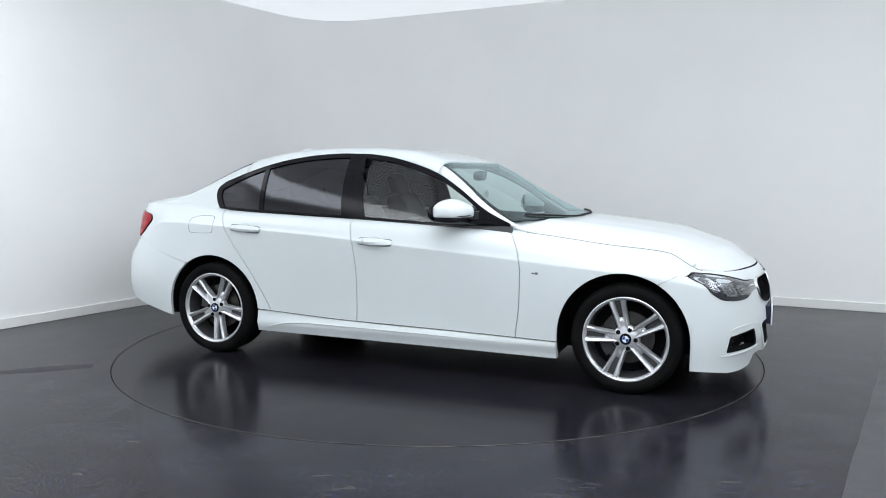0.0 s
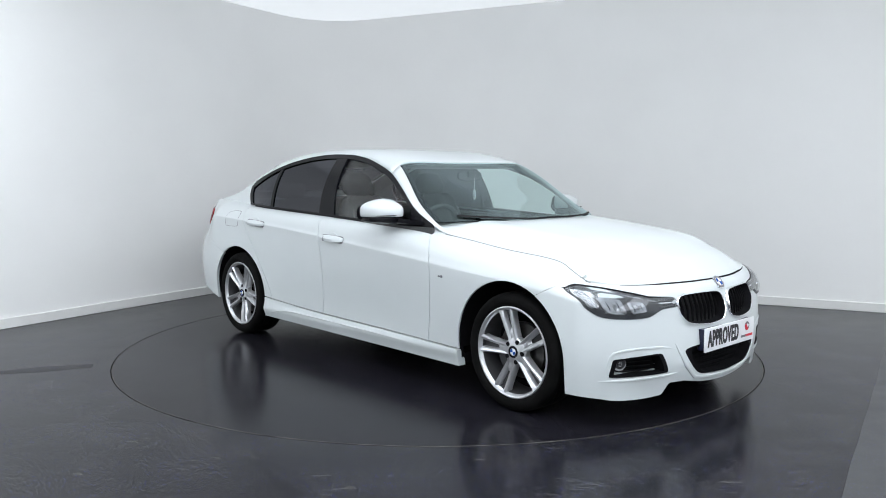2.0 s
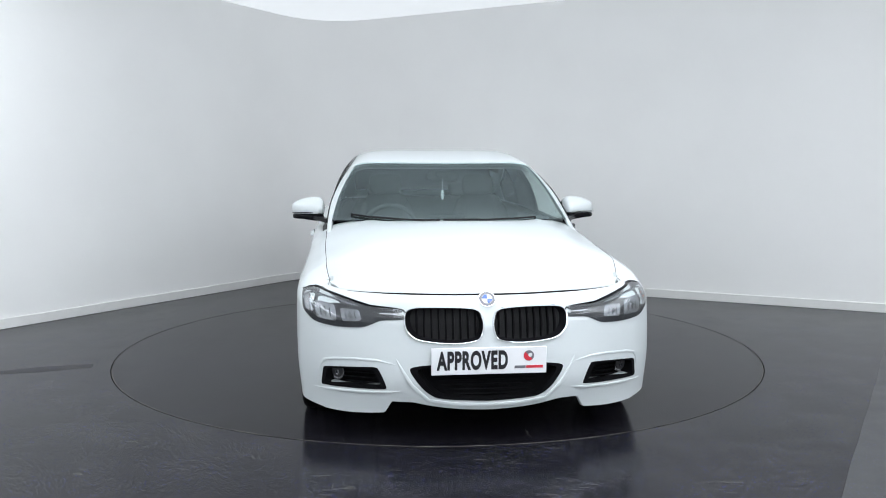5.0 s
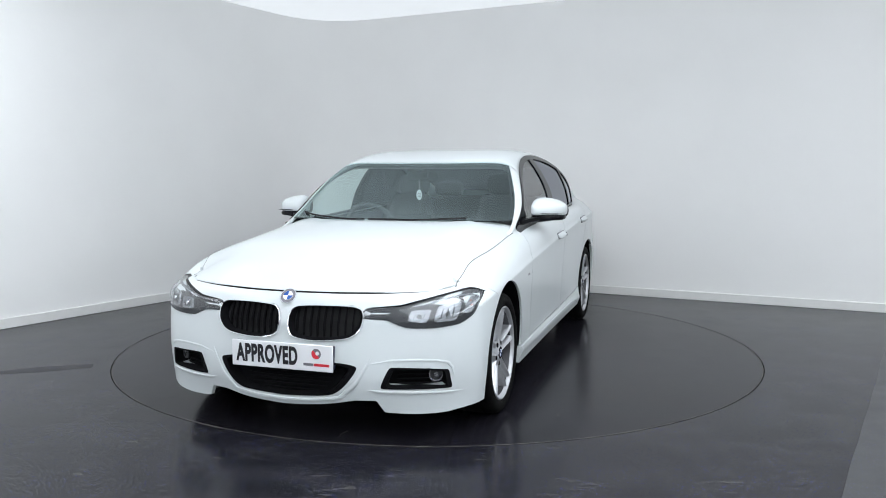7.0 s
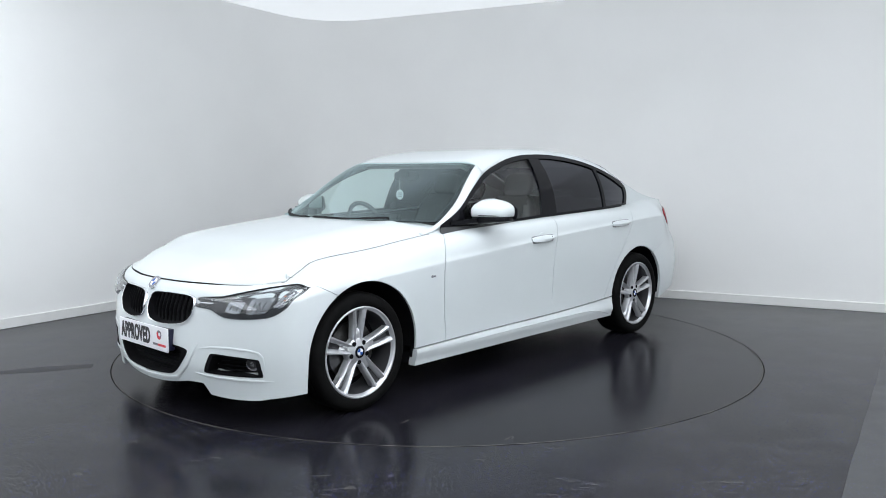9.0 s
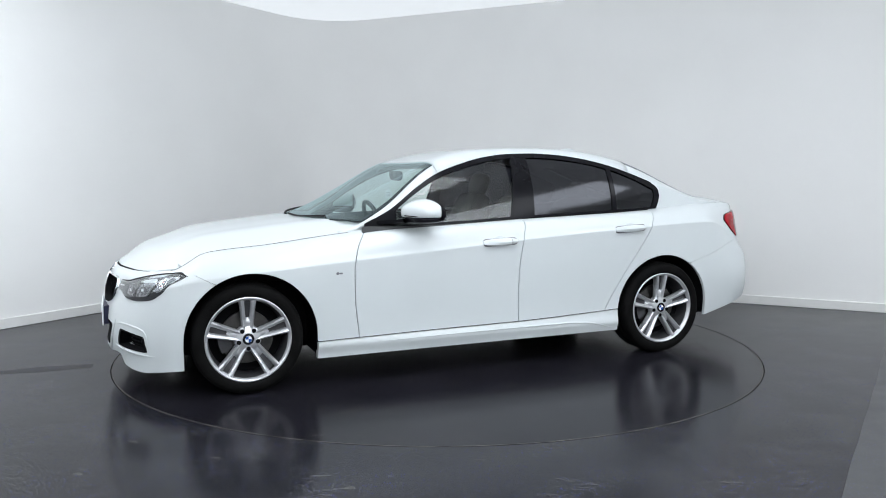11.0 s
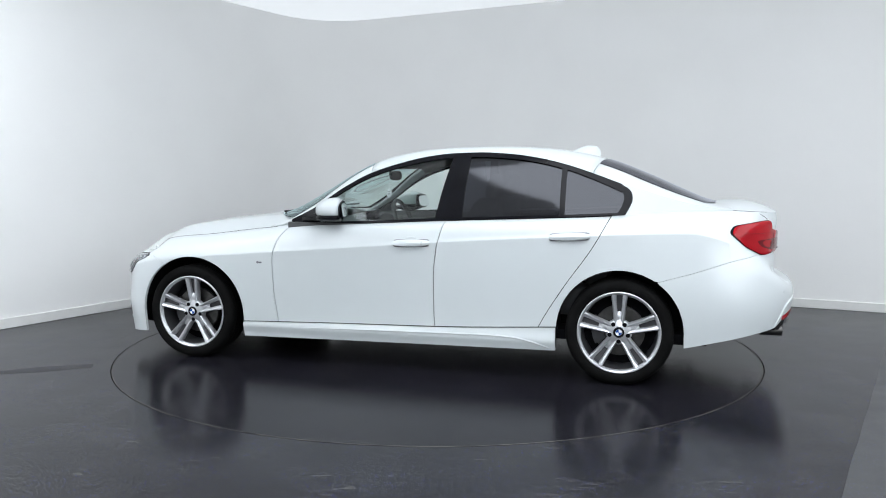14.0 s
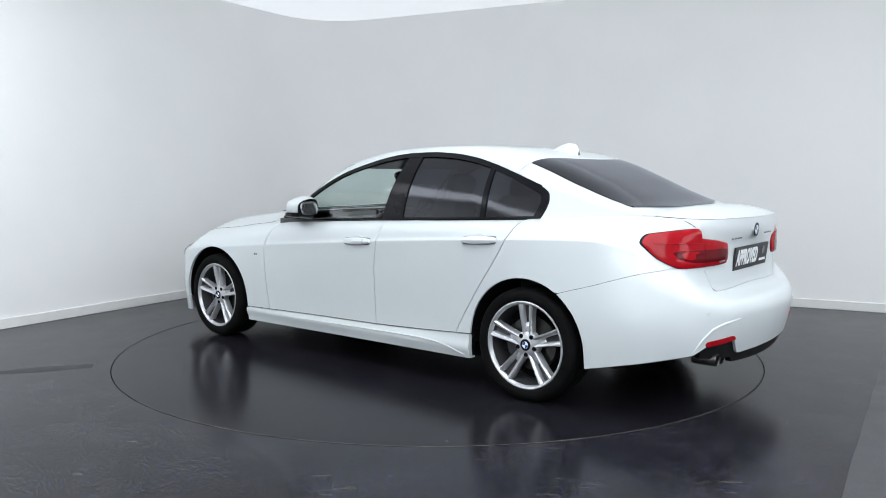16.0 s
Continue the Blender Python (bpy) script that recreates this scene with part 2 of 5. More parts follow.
def build_light_panels():
    """Three long softbox panels, added unseen, aslant under ceiling over disc and camera's side."""
    first = None
    for k, x in enumerate((-2.95, 0.40, 3.6)):
        if first is None:
            first = tagged(new("added_light_panel"), "long white softbox panel, unseen, added under the ceiling for light", "ceiling light", "ceiling light panels")
            part("frame", box_bm(-0.86, 0.86, -2.75, 2.75, 0.004, 0.05, 0.01), SKIRT_PAINT, first, "white panel frame")
            part("diffuser", box_bm(-0.82, 0.82, -2.71, 2.71, -0.012, 0.0), PANEL_GLOW_MAT, first, "glowing white diffuser")
            first.matrix_basis = pose(x - 0.35, -2.95, 2.24, 15, 14)
        else:
            copy_thing(first, pose(x, -3.80, 2.21, 15))


DISC_R = 2.217


def build_floor():
    # floor with a round well for the turning disc
    n = 160
    well = DISC_R + 0.0045
    rows = []
    ring = [(math.cos(2 * math.pi * k / n), math.sin(2 * math.pi * k / n)) for k in range(n)]
    rows.append([(c * well, s * well, -0.05) for c, s in ring])
    rows.append([(c * well, s * well, 0.0) for c, s in ring])
    for r in (2.6, 4.0, 14.0):
        rows.append([(c * r, s * r, 0.0) for c, s in ring])
    bm = grid_bm(rows, True)
    bmesh.ops.recalc_face_normals(bm, faces=bm.faces)
    tagged(link_bm("floor", bm, FLOOR), "dark charcoal fleck sheet floor, scuffed and glossy", "floor", kind="structure")
    bm = box_bm(-2.4, 2.4, -2.4, 2.4, -0.12, -0.05)
    tagged(link_bm("floor_pit", bm, DARK_INNER), "black pit under the turning disc", "floor", kind="structure")
    # broad dull band that runs up to the disc
    a, b, w = Vector((-4.6, -1.52)), Vector((-2.24, -0.67)), Vector((0.02, -0.055))
    rows = []
    for k in range(25):
        p = a.lerp(b, k / 24)
        q = w * (1.0 + 0.5 * noise.noise((k * 0.4, 7, 0)))
        rows.append([(p.x - q.x, p.y - q.y, 0.0004), (p.x, p.y, 0.0012), (p.x + q.x, p.y + q.y, 0.0004)])
    bm = grid_bm(rows)
    bmesh.ops.recalc_face_normals(bm, faces=bm.faces)
    tagged(link_bm("floor_band", bm, FLOOR_BAND), "dull dark band on the floor running up to the turntable", "floor", kind="structure")
    # paler worn strip of flooring beside the disc
    a, b = Vector((1.35, -3.12)), Vector((3.9, 0.95))
    rows = []
    for k in range(31):
        t = k / 30
        p = a.lerp(b, t) + Vector((0.012 * noise.noise((t * 9, 3, 0)), 0.0))
        rows.append([(p.x, p.y, 0.0), (p.x, p.y, 0.002), (p.x + 3.0, p.y - 1.9, 0.002)])
    bm = grid_bm(rows)
    bmesh.ops.recalc_face_normals(bm, faces=bm.faces)
    tagged(link_bm("floor_strip", bm, FLOOR_PALE), "paler worn grey flooring laid beside the dark floor", "floor", kind="structure")


def build_disc():
    prof = [(0.001, 0.0)] + [(r, 0.0) for r in (0.5, 1.0, 1.6, 2.1)] + [(DISC_R - 0.0015, 0.0), (DISC_R, -0.003), (DISC_R, -0.045)]
    bm = lathe(prof, 160, "z")
    bmesh.ops.recalc_face_normals(bm, faces=bm.faces)
    if sum(f.normal.z for f in bm.faces) < 0:
        bmesh.ops.reverse_faces(bm, faces=bm.faces)
    disc = tagged(link_bm("turntable", bm, DISC), "dark polished round car turntable flush with the floor", "turntable")
    ring = lathe([(DISC_R - 0.0065, 0.0002), (DISC_R - 0.006, 0.0012), (DISC_R - 0.002, 0.0012), (DISC_R - 0.0015, 0.0002)], 160, "z")
    part("rim_strip", ring, EDGE_METAL, disc, "thin worn metal edge strip")
    return disc


# ---- car body shape: x forward, y to its left, z up, from the middle between the axles ----
OUT = [(2.157, 0.0), (2.145, 0.20), (2.10, 0.40), (2.032, 0.60), (1.93, 0.775), (1.80, 0.868), (1.62, 0.890), (1.38, 0.893), (1.0, 0.888), (0.4, 0.885), (-0.3, 0.887),
       (-1.0, 0.893), (-1.45, 0.898), (-1.78, 0.882), (-2.03, 0.848), (-2.21, 0.775), (-2.325, 0.655), (-2.395, 0.49), (-2.432, 0.28), (-2.445, 0.14), (-2.45, 0.0)]
S_AT = [0.0]
for p0, p1 in zip(OUT, OUT[1:]):
    S_AT.append(S_AT[-1] + math.dist(p0, p1))
S_END = S_AT[-1]
out_x, out_y = pchip(S_AT, [p[0] for p in OUT]), pchip(S_AT, [p[1] for p in OUT])
s_of_x = pchip([p[0] for p in OUT], S_AT)
s_front_y = pchip([p[1] for p in OUT[:8]], S_AT[:8])
s_rear_y = pchip([p[1] for p in OUT[12:]], S_AT[12:])
Z_B = 0.15
# station along the outline: crease height, top height, then (v, inset) down the section; v 0 bottom, 1 crease, 2 top
STATIONS = [
    (S_AT[0], 0.55, 0.695, ((0, 0.03), (0.4, 0.0), (1, 0.022), (1.4, 0.04), (1.75, 0.058), (2, 0.092))),
    (S_AT[2], 0.56, 0.695, ((0, 0.03), (0.4, 0.0), (1, 0.025), (1.4, 0.045), (1.75, 0.065), (2, 0.10))),
    (S_AT[4], 0.60, 0.704, ((0, 0.02), (0.5, 0.0), (1, 0.012), (1.5, 0.040), (2, 0.108))),
    (S_AT[5], 0.63, 0.717, ((0, 0.02), (0.5, 0.0), (1, 0.008), (1.5, 0.046), (2, 0.160))),
    (S_AT[6], 0.66, 0.80, ((0, 0.02), (0.5, 0.0), (1, 0.005), (1.5, 0.044), (2, 0.152))),
    (S_AT[8], 0.715, 0.86, ((0, 0.035), (0.4, 0.015), (1, 0.003), (1.12, 0.010), (1.5, 0.036), (2, 0.128))),
    (S_AT[9], 0.765, 0.915, ((0, 0.036), (0.16, 0.023), (0.28, 0.0245), (0.5, 0.019), (0.75, 0.0085), (0.93, 0.0030), (1, 0.0), (1.10, 0.006), (1.5, 0.019), (1.82, 0.046), (2, 0.105))),
    (S_AT[11], 0.866, 0.977, ((0, 0.036), (0.16, 0.023), (0.28, 0.0245), (0.5, 0.019), (0.75, 0.0095), (0.93, 0.0045), (1, 0.002), (1.10, 0.008), (1.5, 0.022), (1.82, 0.049), (2, 0.108))),
    (S_AT[13], 0.90, 1.02, ((0, 0.03), (0.5, 0.0), (0.85, 0.010), (1, 0.016), (1.15, 0.030), (1.5, 0.068), (1.8, 0.12), (2, 0.185))),
    (S_AT[14], 0.84, 1.028, ((0, 0.04), (0.5, 0.0), (0.8, 0.032), (1, 0.068), (1.35, 0.091), (1.7, 0.12), (2, 0.18))),
    (S_AT[15], 0.74, 1.022, ((0, 0.06), (0.6, 0.0), (0.85, 0.015), (1, 0.058), (1.3, 0.092), (1.7, 0.115), (2, 0.15))),
    (S_AT[17], 0.63, 1.012, ((0, 0.12), (0.4, 0.03), (0.8, 0.0), (0.93, 0.02), (1, 0.09), (1.1, 0.112), (1.6, 0.115), (1.88, 0.105), (2, 0.115))),
    (S_AT[-1], 0.62, 1.008, ((0, 0.12), (0.4, 0.03), (0.8, 0.0), (0.93, 0.025), (1, 0.125), (1.1, 0.158), (1.6, 0.15), (1.88, 0.118), (2, 0.12))),
]
ST_S = [st[0] for st in STATIONS]
ST_F = [curve_of(st[3]) for st in STATIONS]
z_crease = pchip(ST_S, [st[1] for st in STATIONS])
z_top_s = curve_of([(st[0], st[2]) for st in STATIONS if st[0] not in (S_AT[8], S_AT[9], S_AT[11], S_AT[13])]
                   + [(s_of_x(x), z) for x, z in ((1.26, 0.838), (1.0, 0.871), (0.85, 0.888), (0.72, 0.901), (0.18, 0.925), (-0.35, 0.951), (-0.88, 0.972), (-1.4, 0.995), (-1.78, 1.02))])


def inset_at(s, z):
    zc, zt = z_crease(s), z_top_s(s)
    v = (z - Z_B) / (zc - Z_B) if z < zc else 1 + (z - zc) / max(zt - zc, 0.01)
    v = min(max(v, 0.0), 2.0)
    i = 0
    while i < len(ST_S) - 2 and s > ST_S[i + 1]:
        i += 1
    t = min(max((s - ST_S[i]) / (ST_S[i + 1] - ST_S[i]), 0.0), 1.0)
    t = t * t * (3 - 2 * t)
    return ST_F[i](v) * (1 - t) + ST_F[i + 1](v) * t


def skin(s, z, side=1, off=0.0):
    """A point of the lower skin at s along the outline and the height z; off: metres outwards."""
    e = 0.012
    a, b = max(s - e, 0.0), min(s + e, S_END)
    tx, ty = out_x(b) - out_x(a), out_y(b) - out_y(a)
    if s < e or s > S_END - e:
        tx = 0.0 if abs(ty) > 0 else tx
    n = math.hypot(tx, ty) or 1.0
    nx, ny = ty / n, -tx / n
    d = off - inset_at(s, z)
    return Vector((out_x(s) + nx * d, max((out_y(s) + ny * d), 0.0) * side, z))


def skin_x(x, z, side=1, off=0.0):
    return skin(s_of_x(x), z, side, off)


def belt_y(x):
    return skin(s_of_x(x), z_top_s(s_of_x(x))).y


def belt_z(x):
    return z_top_s(s_of_x(x))


# cabin: centre line, window-frame top edge
cab_c = curve_of(((1.02, 0.945), (0.98, 0.957), (0.825, 1.012), (0.592, 1.119), (0.398, 1.214), (0.25, 1.292), (0.124, 1.344), (-0.03, 1.380), (-0.18, 1.401), (-0.37, 1.413), (-0.55, 1.417),
                  (-0.74, 1.414), (-0.93, 1.402), (-1.12, 1.376), (-1.31, 1.331), (-1.58, 1.226), (-1.78, 1.136), (-1.98, 1.058), (-2.04, 1.050)))
cab_d = curve_of(((0.86, 0.886), (0.76, 0.912), (0.719, 0.93), (0.544, 1.015), (0.364, 1.141), (0.184, 1.241), (0.005, 1.301), (-0.174, 1.344), (-0.353, 1.365), (-0.531, 1.369), (-0.71, 1.359),
                  (-0.889, 1.334), (-1.069, 1.291), (-1.249, 1.232), (-1.394, 1.178), (-1.6, 1.105), (-1.8, 1.060), (-1.98, 1.034), (-2.04, 1.03)))


def cab_side(x, z, side=1, off=0.0):
    """A point of the cabin's side at the height z."""
    zb, yb = belt_z(x), belt_y(x)
    h = max(z - zb, 0.0)
    lean = 0.40 + 0.10 * min(max((z - zb) / 0.42, 0), 1)
    y = yb - lean * h + 0.035 * math.sin(min(h / 0.44, 1.0) * math.pi)
    return Vector((x, (y + off) * side, z + off * 0.4))


def edge_y(x):
    return cab_side(x, cab_d(x)).y


sharp = curve_of(((1.0, 3.0), (0.75, 3.5), (0.5, 5.5), (0.2, 11.0), (-0.4, 8.0), (-1.0, 7.0), (-1.4, 6.0), (-2.0, 3.5)))


def cab_top(x, a, off=0.0):
    """A point of the cabin's top; a from -1 to 1 across, from edge to edge."""
    zc, zd, ye = cab_c(x), cab_d(x), edge_y(x)
    return Vector((x, a * ye, zc - (zc - zd) * abs(a) ** sharp(x) + off))


def arch_z(x, low):
    """The wheel arches' edge over the sill line."""
    z = low(x)
    for xc, zc, rx, rz in ((1.385, 0.315, 0.372, 0.374), (-1.405, 0.315, 0.366, 0.368)):
        u = (x - xc) / rx
        if abs(u) < 1:
            z = max(z, zc + rz * (1 - u * u) ** 0.5)
    return z


def spread(xl, xr, n):
    """Even steps, with extra ones where an arch edge falls steeply."""
    xs = {round(xl + (xr - xl) * k / n, 5) for k in range(n + 1)}
    for xc, rx in ((1.385, 0.372), (-1.405, 0.366)):
        for k in range(25):
            q = xc + rx * math.cos(math.pi * k / 24) * 0.9999
            for r in (q,) + ((q + 0.0012 * (1 if k == 0 else -1),) if k in (0, 24) else ()):
                if min(xl, xr) < r < max(xl, xr):
                    xs.add(round(r, 5))
    got = sorted(xs)
    return got if xl < xr else got[::-1]


def panel(name, f_of, us, nb, lo, hi, material, parent, label="", lip=0.012, shear=None, crease=False):
    """A pressed panel: columns at us, from lo(u) to hi(u), with its edges turned in."""
    rows, inner = [], []
    for u in us:
        row, back = [], []
        for k in range(nb + 1):
            b = k / nb
            z0, z1 = lo(u), hi(u)
            z = z0 + (z1 - z0) * b
            if crease:
                x = shear(u, (z0 + z1) / 2) if shear else u
                zm = min(max(z_crease(s_of_x(x)), z0 + 0.004), z1 - 0.004)
                half = (nb * 3) // 5
                z = z0 + (zm - z0) * (1 - (1 - k / half) ** 1.4) if k <= half else zm + (z1 - zm) * ((k - half) / (nb - half)) ** 1.5
            uu = shear(u, z) if shear else u
            row.append(f_of(uu, z, 0.0))
            back.append(f_of(uu, z, -lip))
        rows.append(row)
        inner.append(back)
    bm = bmesh.new()
    vs = [[bm.verts.new(p) for p in r] for r in rows]
    n, m = len(vs), nb + 1
    for i in range(n - 1):
        for j in range(m - 1):
            if (vs[i][j].co - vs[i][j + 1].co).length + (vs[i + 1][j].co - vs[i + 1][j + 1].co).length > 1e-6:
                bm.faces.new((vs[i][j], vs[i + 1][j], vs[i + 1][j + 1], vs[i][j + 1]))
    loop = [(i, 0) for i in range(n)] + [(n - 1, j) for j in range(1, m)] + [(i, m - 1) for i in range(n - 2, -1, -1)] + [(0, j) for j in range(m - 2, 0, -1)]
    ring = [bm.verts.new(inner[i][j]) for i, j in loop]
    for k in range(len(loop)):
        (i0, j0), (i1, j1) = loop[k], loop[(k + 1) % len(loop)]
        bm.faces.new((vs[i1][j1], vs[i0][j0], ring[k], ring[(k + 1) % len(loop)]))
    bmesh.ops.remove_doubles(bm, verts=bm.verts, dist=0.0002)
    bmesh.ops.recalc_face_normals(bm, faces=bm.faces)
    face_vote(bm)
    return part(name, bm, material, parent, label)


def face_vote(bm):
    """Turn the whole sheet outwards from the car's middle."""
    vote = sum(f.normal.dot(f.calc_center_median() - Vector((0.0 if abs(f.calc_center_median().x) < 1.3 else f.calc_center_median().x * 0.6, 0, 0.6))) * f.calc_area() for f in bm.faces)
    if vote < 0:
        bmesh.ops.reverse_faces(bm, faces=bm.faces)


def even(a, b, n):
    return [a + (b - a) * k / n for k in range(n + 1)]



def front_s(y, z):
    """Where along the outline the nose stands at y from the middle."""
    a, b = 0.0, S_AT[7]
    for _ in range(26):
        m = (a + b) / 2
        if skin(m, z).y < abs(y):
            a = m
        else:
            b = m
    return (a + b) / 2


def rear_s(y, z):
    a, b = S_AT[12], S_END
    for _ in range(26):
        m = (a + b) / 2
        if skin(m, z).y > abs(y):
            a = m
        else:
            b = m
    return (a + b) / 2


def nose(y, z, off=0.0):
    return skin(front_s(y, z), z, 1 if y >= 0 else -1, off)


def stern(y, z, off=0.0):
    return skin(rear_s(y, z), z, 1 if y >= 0 else -1, off)


def smooth_loop(points, n=6, tight=0.5):
    """A closed rounded line through corner points."""
    out, m = [], len(points)
    for i in range(m):
        p0, p1, p2, p3 = (points[(i + k - 1) % m] for k in range(4))
        for j in range(n):
            t = j / n
            row = []
            for c in range(2):
                m1, m2 = (p2[c] - p0[c]) * tight, (p3[c] - p1[c]) * tight
                row.append((2 * t ** 3 - 3 * t * t + 1) * p1[c] + (t ** 3 - 2 * t * t + t) * m1 + (3 * t * t - 2 * t ** 3) * p2[c] + (t ** 3 - t * t) * m2)
            out.append(tuple(row))
    return out


def mirror_loop(pts):
    return [(-y, z) for y, z in pts]


def shrink(pts, k):
    cy, cz = sum(p[0] for p in pts) / len(pts), sum(p[1] for p in pts) / len(pts)
    return [(cy + (y - cy) * k, cz + (z - cz) * k) for y, z in pts]


def inside(y, z, poly):
    hit = False
    for (y0, z0), (y1, z1) in zip(poly, poly[1:] + poly[:1]):
        if (z0 > z) != (z1 > z) and y < (y1 - y0) * (z - z0) / (z1 - z0) + y0:
            hit = not hit
    return hit


KIDNEY = smooth_loop([(0.022, 0.592), (0.055, 0.632), (0.20, 0.641), (0.34, 0.634), (0.378, 0.600), (0.368, 0.535), (0.31, 0.493), (0.15, 0.479), (0.045, 0.495), (0.020, 0.54)], 6, 0.42)
INTAKE = smooth_loop([(0.0, 0.392), (0.25, 0.384), (0.355, 0.362), (0.30, 0.275), (0.225, 0.228), (0.0, 0.214), (-0.225, 0.228), (-0.30, 0.275), (-0.355, 0.362), (-0.25, 0.384)], 6, 0.35)
FOG = smooth_loop([(0.500, 0.362), (0.62, 0.360), (0.742, 0.350), (0.752, 0.305), (0.752, 0.262), (0.60, 0.260), (0.458, 0.266)], 6, 0.18)
NOSE_HOLES = [shrink(q, k) for q, k in ((KIDNEY, 0.94), (mirror_loop(KIDNEY), 0.94), (INTAKE, 0.91), (FOG, 0.86), (mirror_loop(FOG), 0.86))]
GAP = 0.0025
door_f = curve_of(((0.25, 0.762), (0.30, 0.766), (0.50, 0.789), (0.675, 0.793), (0.80, 0.768), (0.86, 0.735), (0.91, 0.69)))
door_m = curve_of(((0.25, -0.294), (0.43, -0.286), (0.60, -0.286), (0.78, -0.306), (0.96, -0.348)))
door_r = curve_of(((0.25, -0.90), (0.348, -0.945), (0.571, -1.081), (0.816, -1.25), (0.99, -1.345)))
sill_top = curve_of(((1.03, 0.268), (0.354, 0.284), (-0.349, 0.297), (-1.06, 0.330)))
seam_f = curve_of(((0.60, 1.50), (0.633, 1.577), (0.69, 1.715), (0.70, 1.76)))
seam_r = curve_of(((-1.60, 0.612), (-1.662, 0.632), (-1.783, 0.667), (-2.06, 0.748), (-2.20, 0.774)))


def build_body(car):
    for side in (1, -1):
        f = lambda u, z, o, side=side: skin_x(u, z, side, o)
        # doors: columns are sheared so that their ends follow the shut lines
        for xl, xr, us in ((door_m, door_f, even(0, 1, 26)), (door_r, door_m, even(0, 1, 24))):
            def sh(u, z, xl=xl, xr=xr):
                return (xl(z) + GAP) * (1 - u) + (xr(z) - GAP) * u
            lo = lambda u, xl=xl, xr=xr: sill_top(xl(0.3) * (1 - u) + xr(0.3) * u) + GAP * 2
            hi = lambda u, xl=xl, xr=xr: belt_z(xl(0.95) * (1 - u) + xr(0.92) * u) - 0.004
            panel("door", f, us, 30, lo, hi, PAINT, car, "white painted door", shear=sh, crease=True)
        # front fender, above the bumper seam and over the arch
        low = lambda x: sill_top(x) + GAP * 2
        lo = lambda x: arch_z(x, low) if x < 1.56 else max(arch_z(x, low), 0.61 + (x - 1.53) * 0.50 + (GAP if x < 1.70 else -0.0006))
        hi = lambda x: belt_z(x) - 0.002
        us = [q for q in spread(0.70, 1.80, 44)]
        fsh = lambda u, z: max(u, door_f(z) + GAP) if u < 0.80 else u
        panel("front_fender", f, us, 25, lo, hi, PAINT, car, "white painted front fender", shear=fsh, crease=True)
        # rear quarter panel
        qlo = lambda x: max(arch_z(x, low), seam_r(x) + GAP if x < -1.617 else 0.0)
        us = spread(-2.02, -0.93, 44)
        qsh = lambda u, z: min(u, door_r(z) - GAP) if u > -1.36 else u
        panel("rear_quarter", f, us, 25, qlo, lambda x: belt_z(x) - 0.001, PAINT, car, "white painted rear quarter panel", shear=qsh, crease=True)
        # sill skirt
        slo = lambda x: 0.172 + (1.03 - x) * 0.008
        rows_f = lambda u, z, o, side=side: skin_x(u, z, side, o + 0.004 + 0.012 * max(0.0, 1 - abs(z - 0.245) / 0.05))
        us = even(-1.035, 1.012, 40)
        panel("side_skirt", rows_f, us, 8, slo, lambda x: sill_top(x) - GAP, PAINT, car, "white sculpted side skirt", lip=0.05)
    # front bumper: one piece round the nose
    def fb(u, z, o):
        p = skin(abs(u), z, 1 if u >= 0 else -1, o)
        if any(inside(p.y, p.z, hole) for hole in NOSE_HOLES):
            p = skin(abs(u), z, 1 if u >= 0 else -1, o - 0.07)
        return p

    def bump_top(u):
        s = abs(u)
        x = out_x(s)
        if x < 1.93:
            return min(0.61 + (x - 1.53) * 0.50, z_top_s(s) - 0.002) if x < 1.80 else z_top_s(s) - 0.002
        return z_top_s(s) - 0.002

    def bump_low(u):
        s = abs(u)
        y = out_y(s)
        if y < 0.44:
            lip = 0.171 + 0.034 * min(y / 0.34, 1.0) ** 2
        elif y < 0.475:
            lip = 0.205 - 0.057 * (y - 0.44) / 0.035
        else:
            lip = 0.148 - 0.008 * math.sin(min((y - 0.475) / 0.3, 1) * math.pi) + 0.02 * max(0.0, (y - 0.75) / 0.13)
        x = out_x(s)
        return max(lip, arch_z(x, lambda q: lip)) if x < 1.76 else lip
    half = [s_of_x(x) for x in spread(1.575, 1.765, 4)]
    us = sorted(set([round(q, 5) for q in even(0, s_of_x(1.765), 110)] + [round(q, 5) for q in half]))
    us = [-q for q in us[::-1] if q > 0] + us
    panel("front_bumper", fb, us, 64, bump_low, bump_top, PAINT, car, "white sports front bumper", lip=0.019)
    # rear bumper

    def rb_low(w):
        s = S_END - abs(w)
        x, y = out_x(s), out_y(s)
        base = 0.243 + (-1.78 - x) * 0.22
        mid = 0.332 + 0.075 * min(max((y - 0.40) / 0.05, 0.0), 1.0)
        base = base + (mid - base) * min(max((0.70 - y) / 0.08, 0.0), 1.0)
        return arch_z(x, lambda q: base) if x > -1.79 else base

    def rb_top(w):
        s = S_END - abs(w)
        x, y = out_x(s), out_y(s)
        q = max(0.0, min(1.0, (y - 0.49) / 0.13))
        return seam_r(x) if y > 0.80 else 0.646 + (seam_r(x) - 0.646) * q * q * (3 - 2 * q)
    frb = lambda w, z, o: skin(S_END - abs(w), z, 1 if w >= 0 else -1, o)
    ss = [S_END - s_of_x(x) for x in spread(-1.79, -1.619, 6)]
    us = sorted(set([round(q, 5) for q in even(0, S_END - s_of_x(-1.772), 60)] + [round(q, 5) for q in ss]))
    us = [-q for q in us[::-1] if q > 0] + us
    panel("rear_bumper", frb, us, 22, rb_low, rb_top, PAINT, car, "white rear bumper with sculpted edges", lip=0.019)
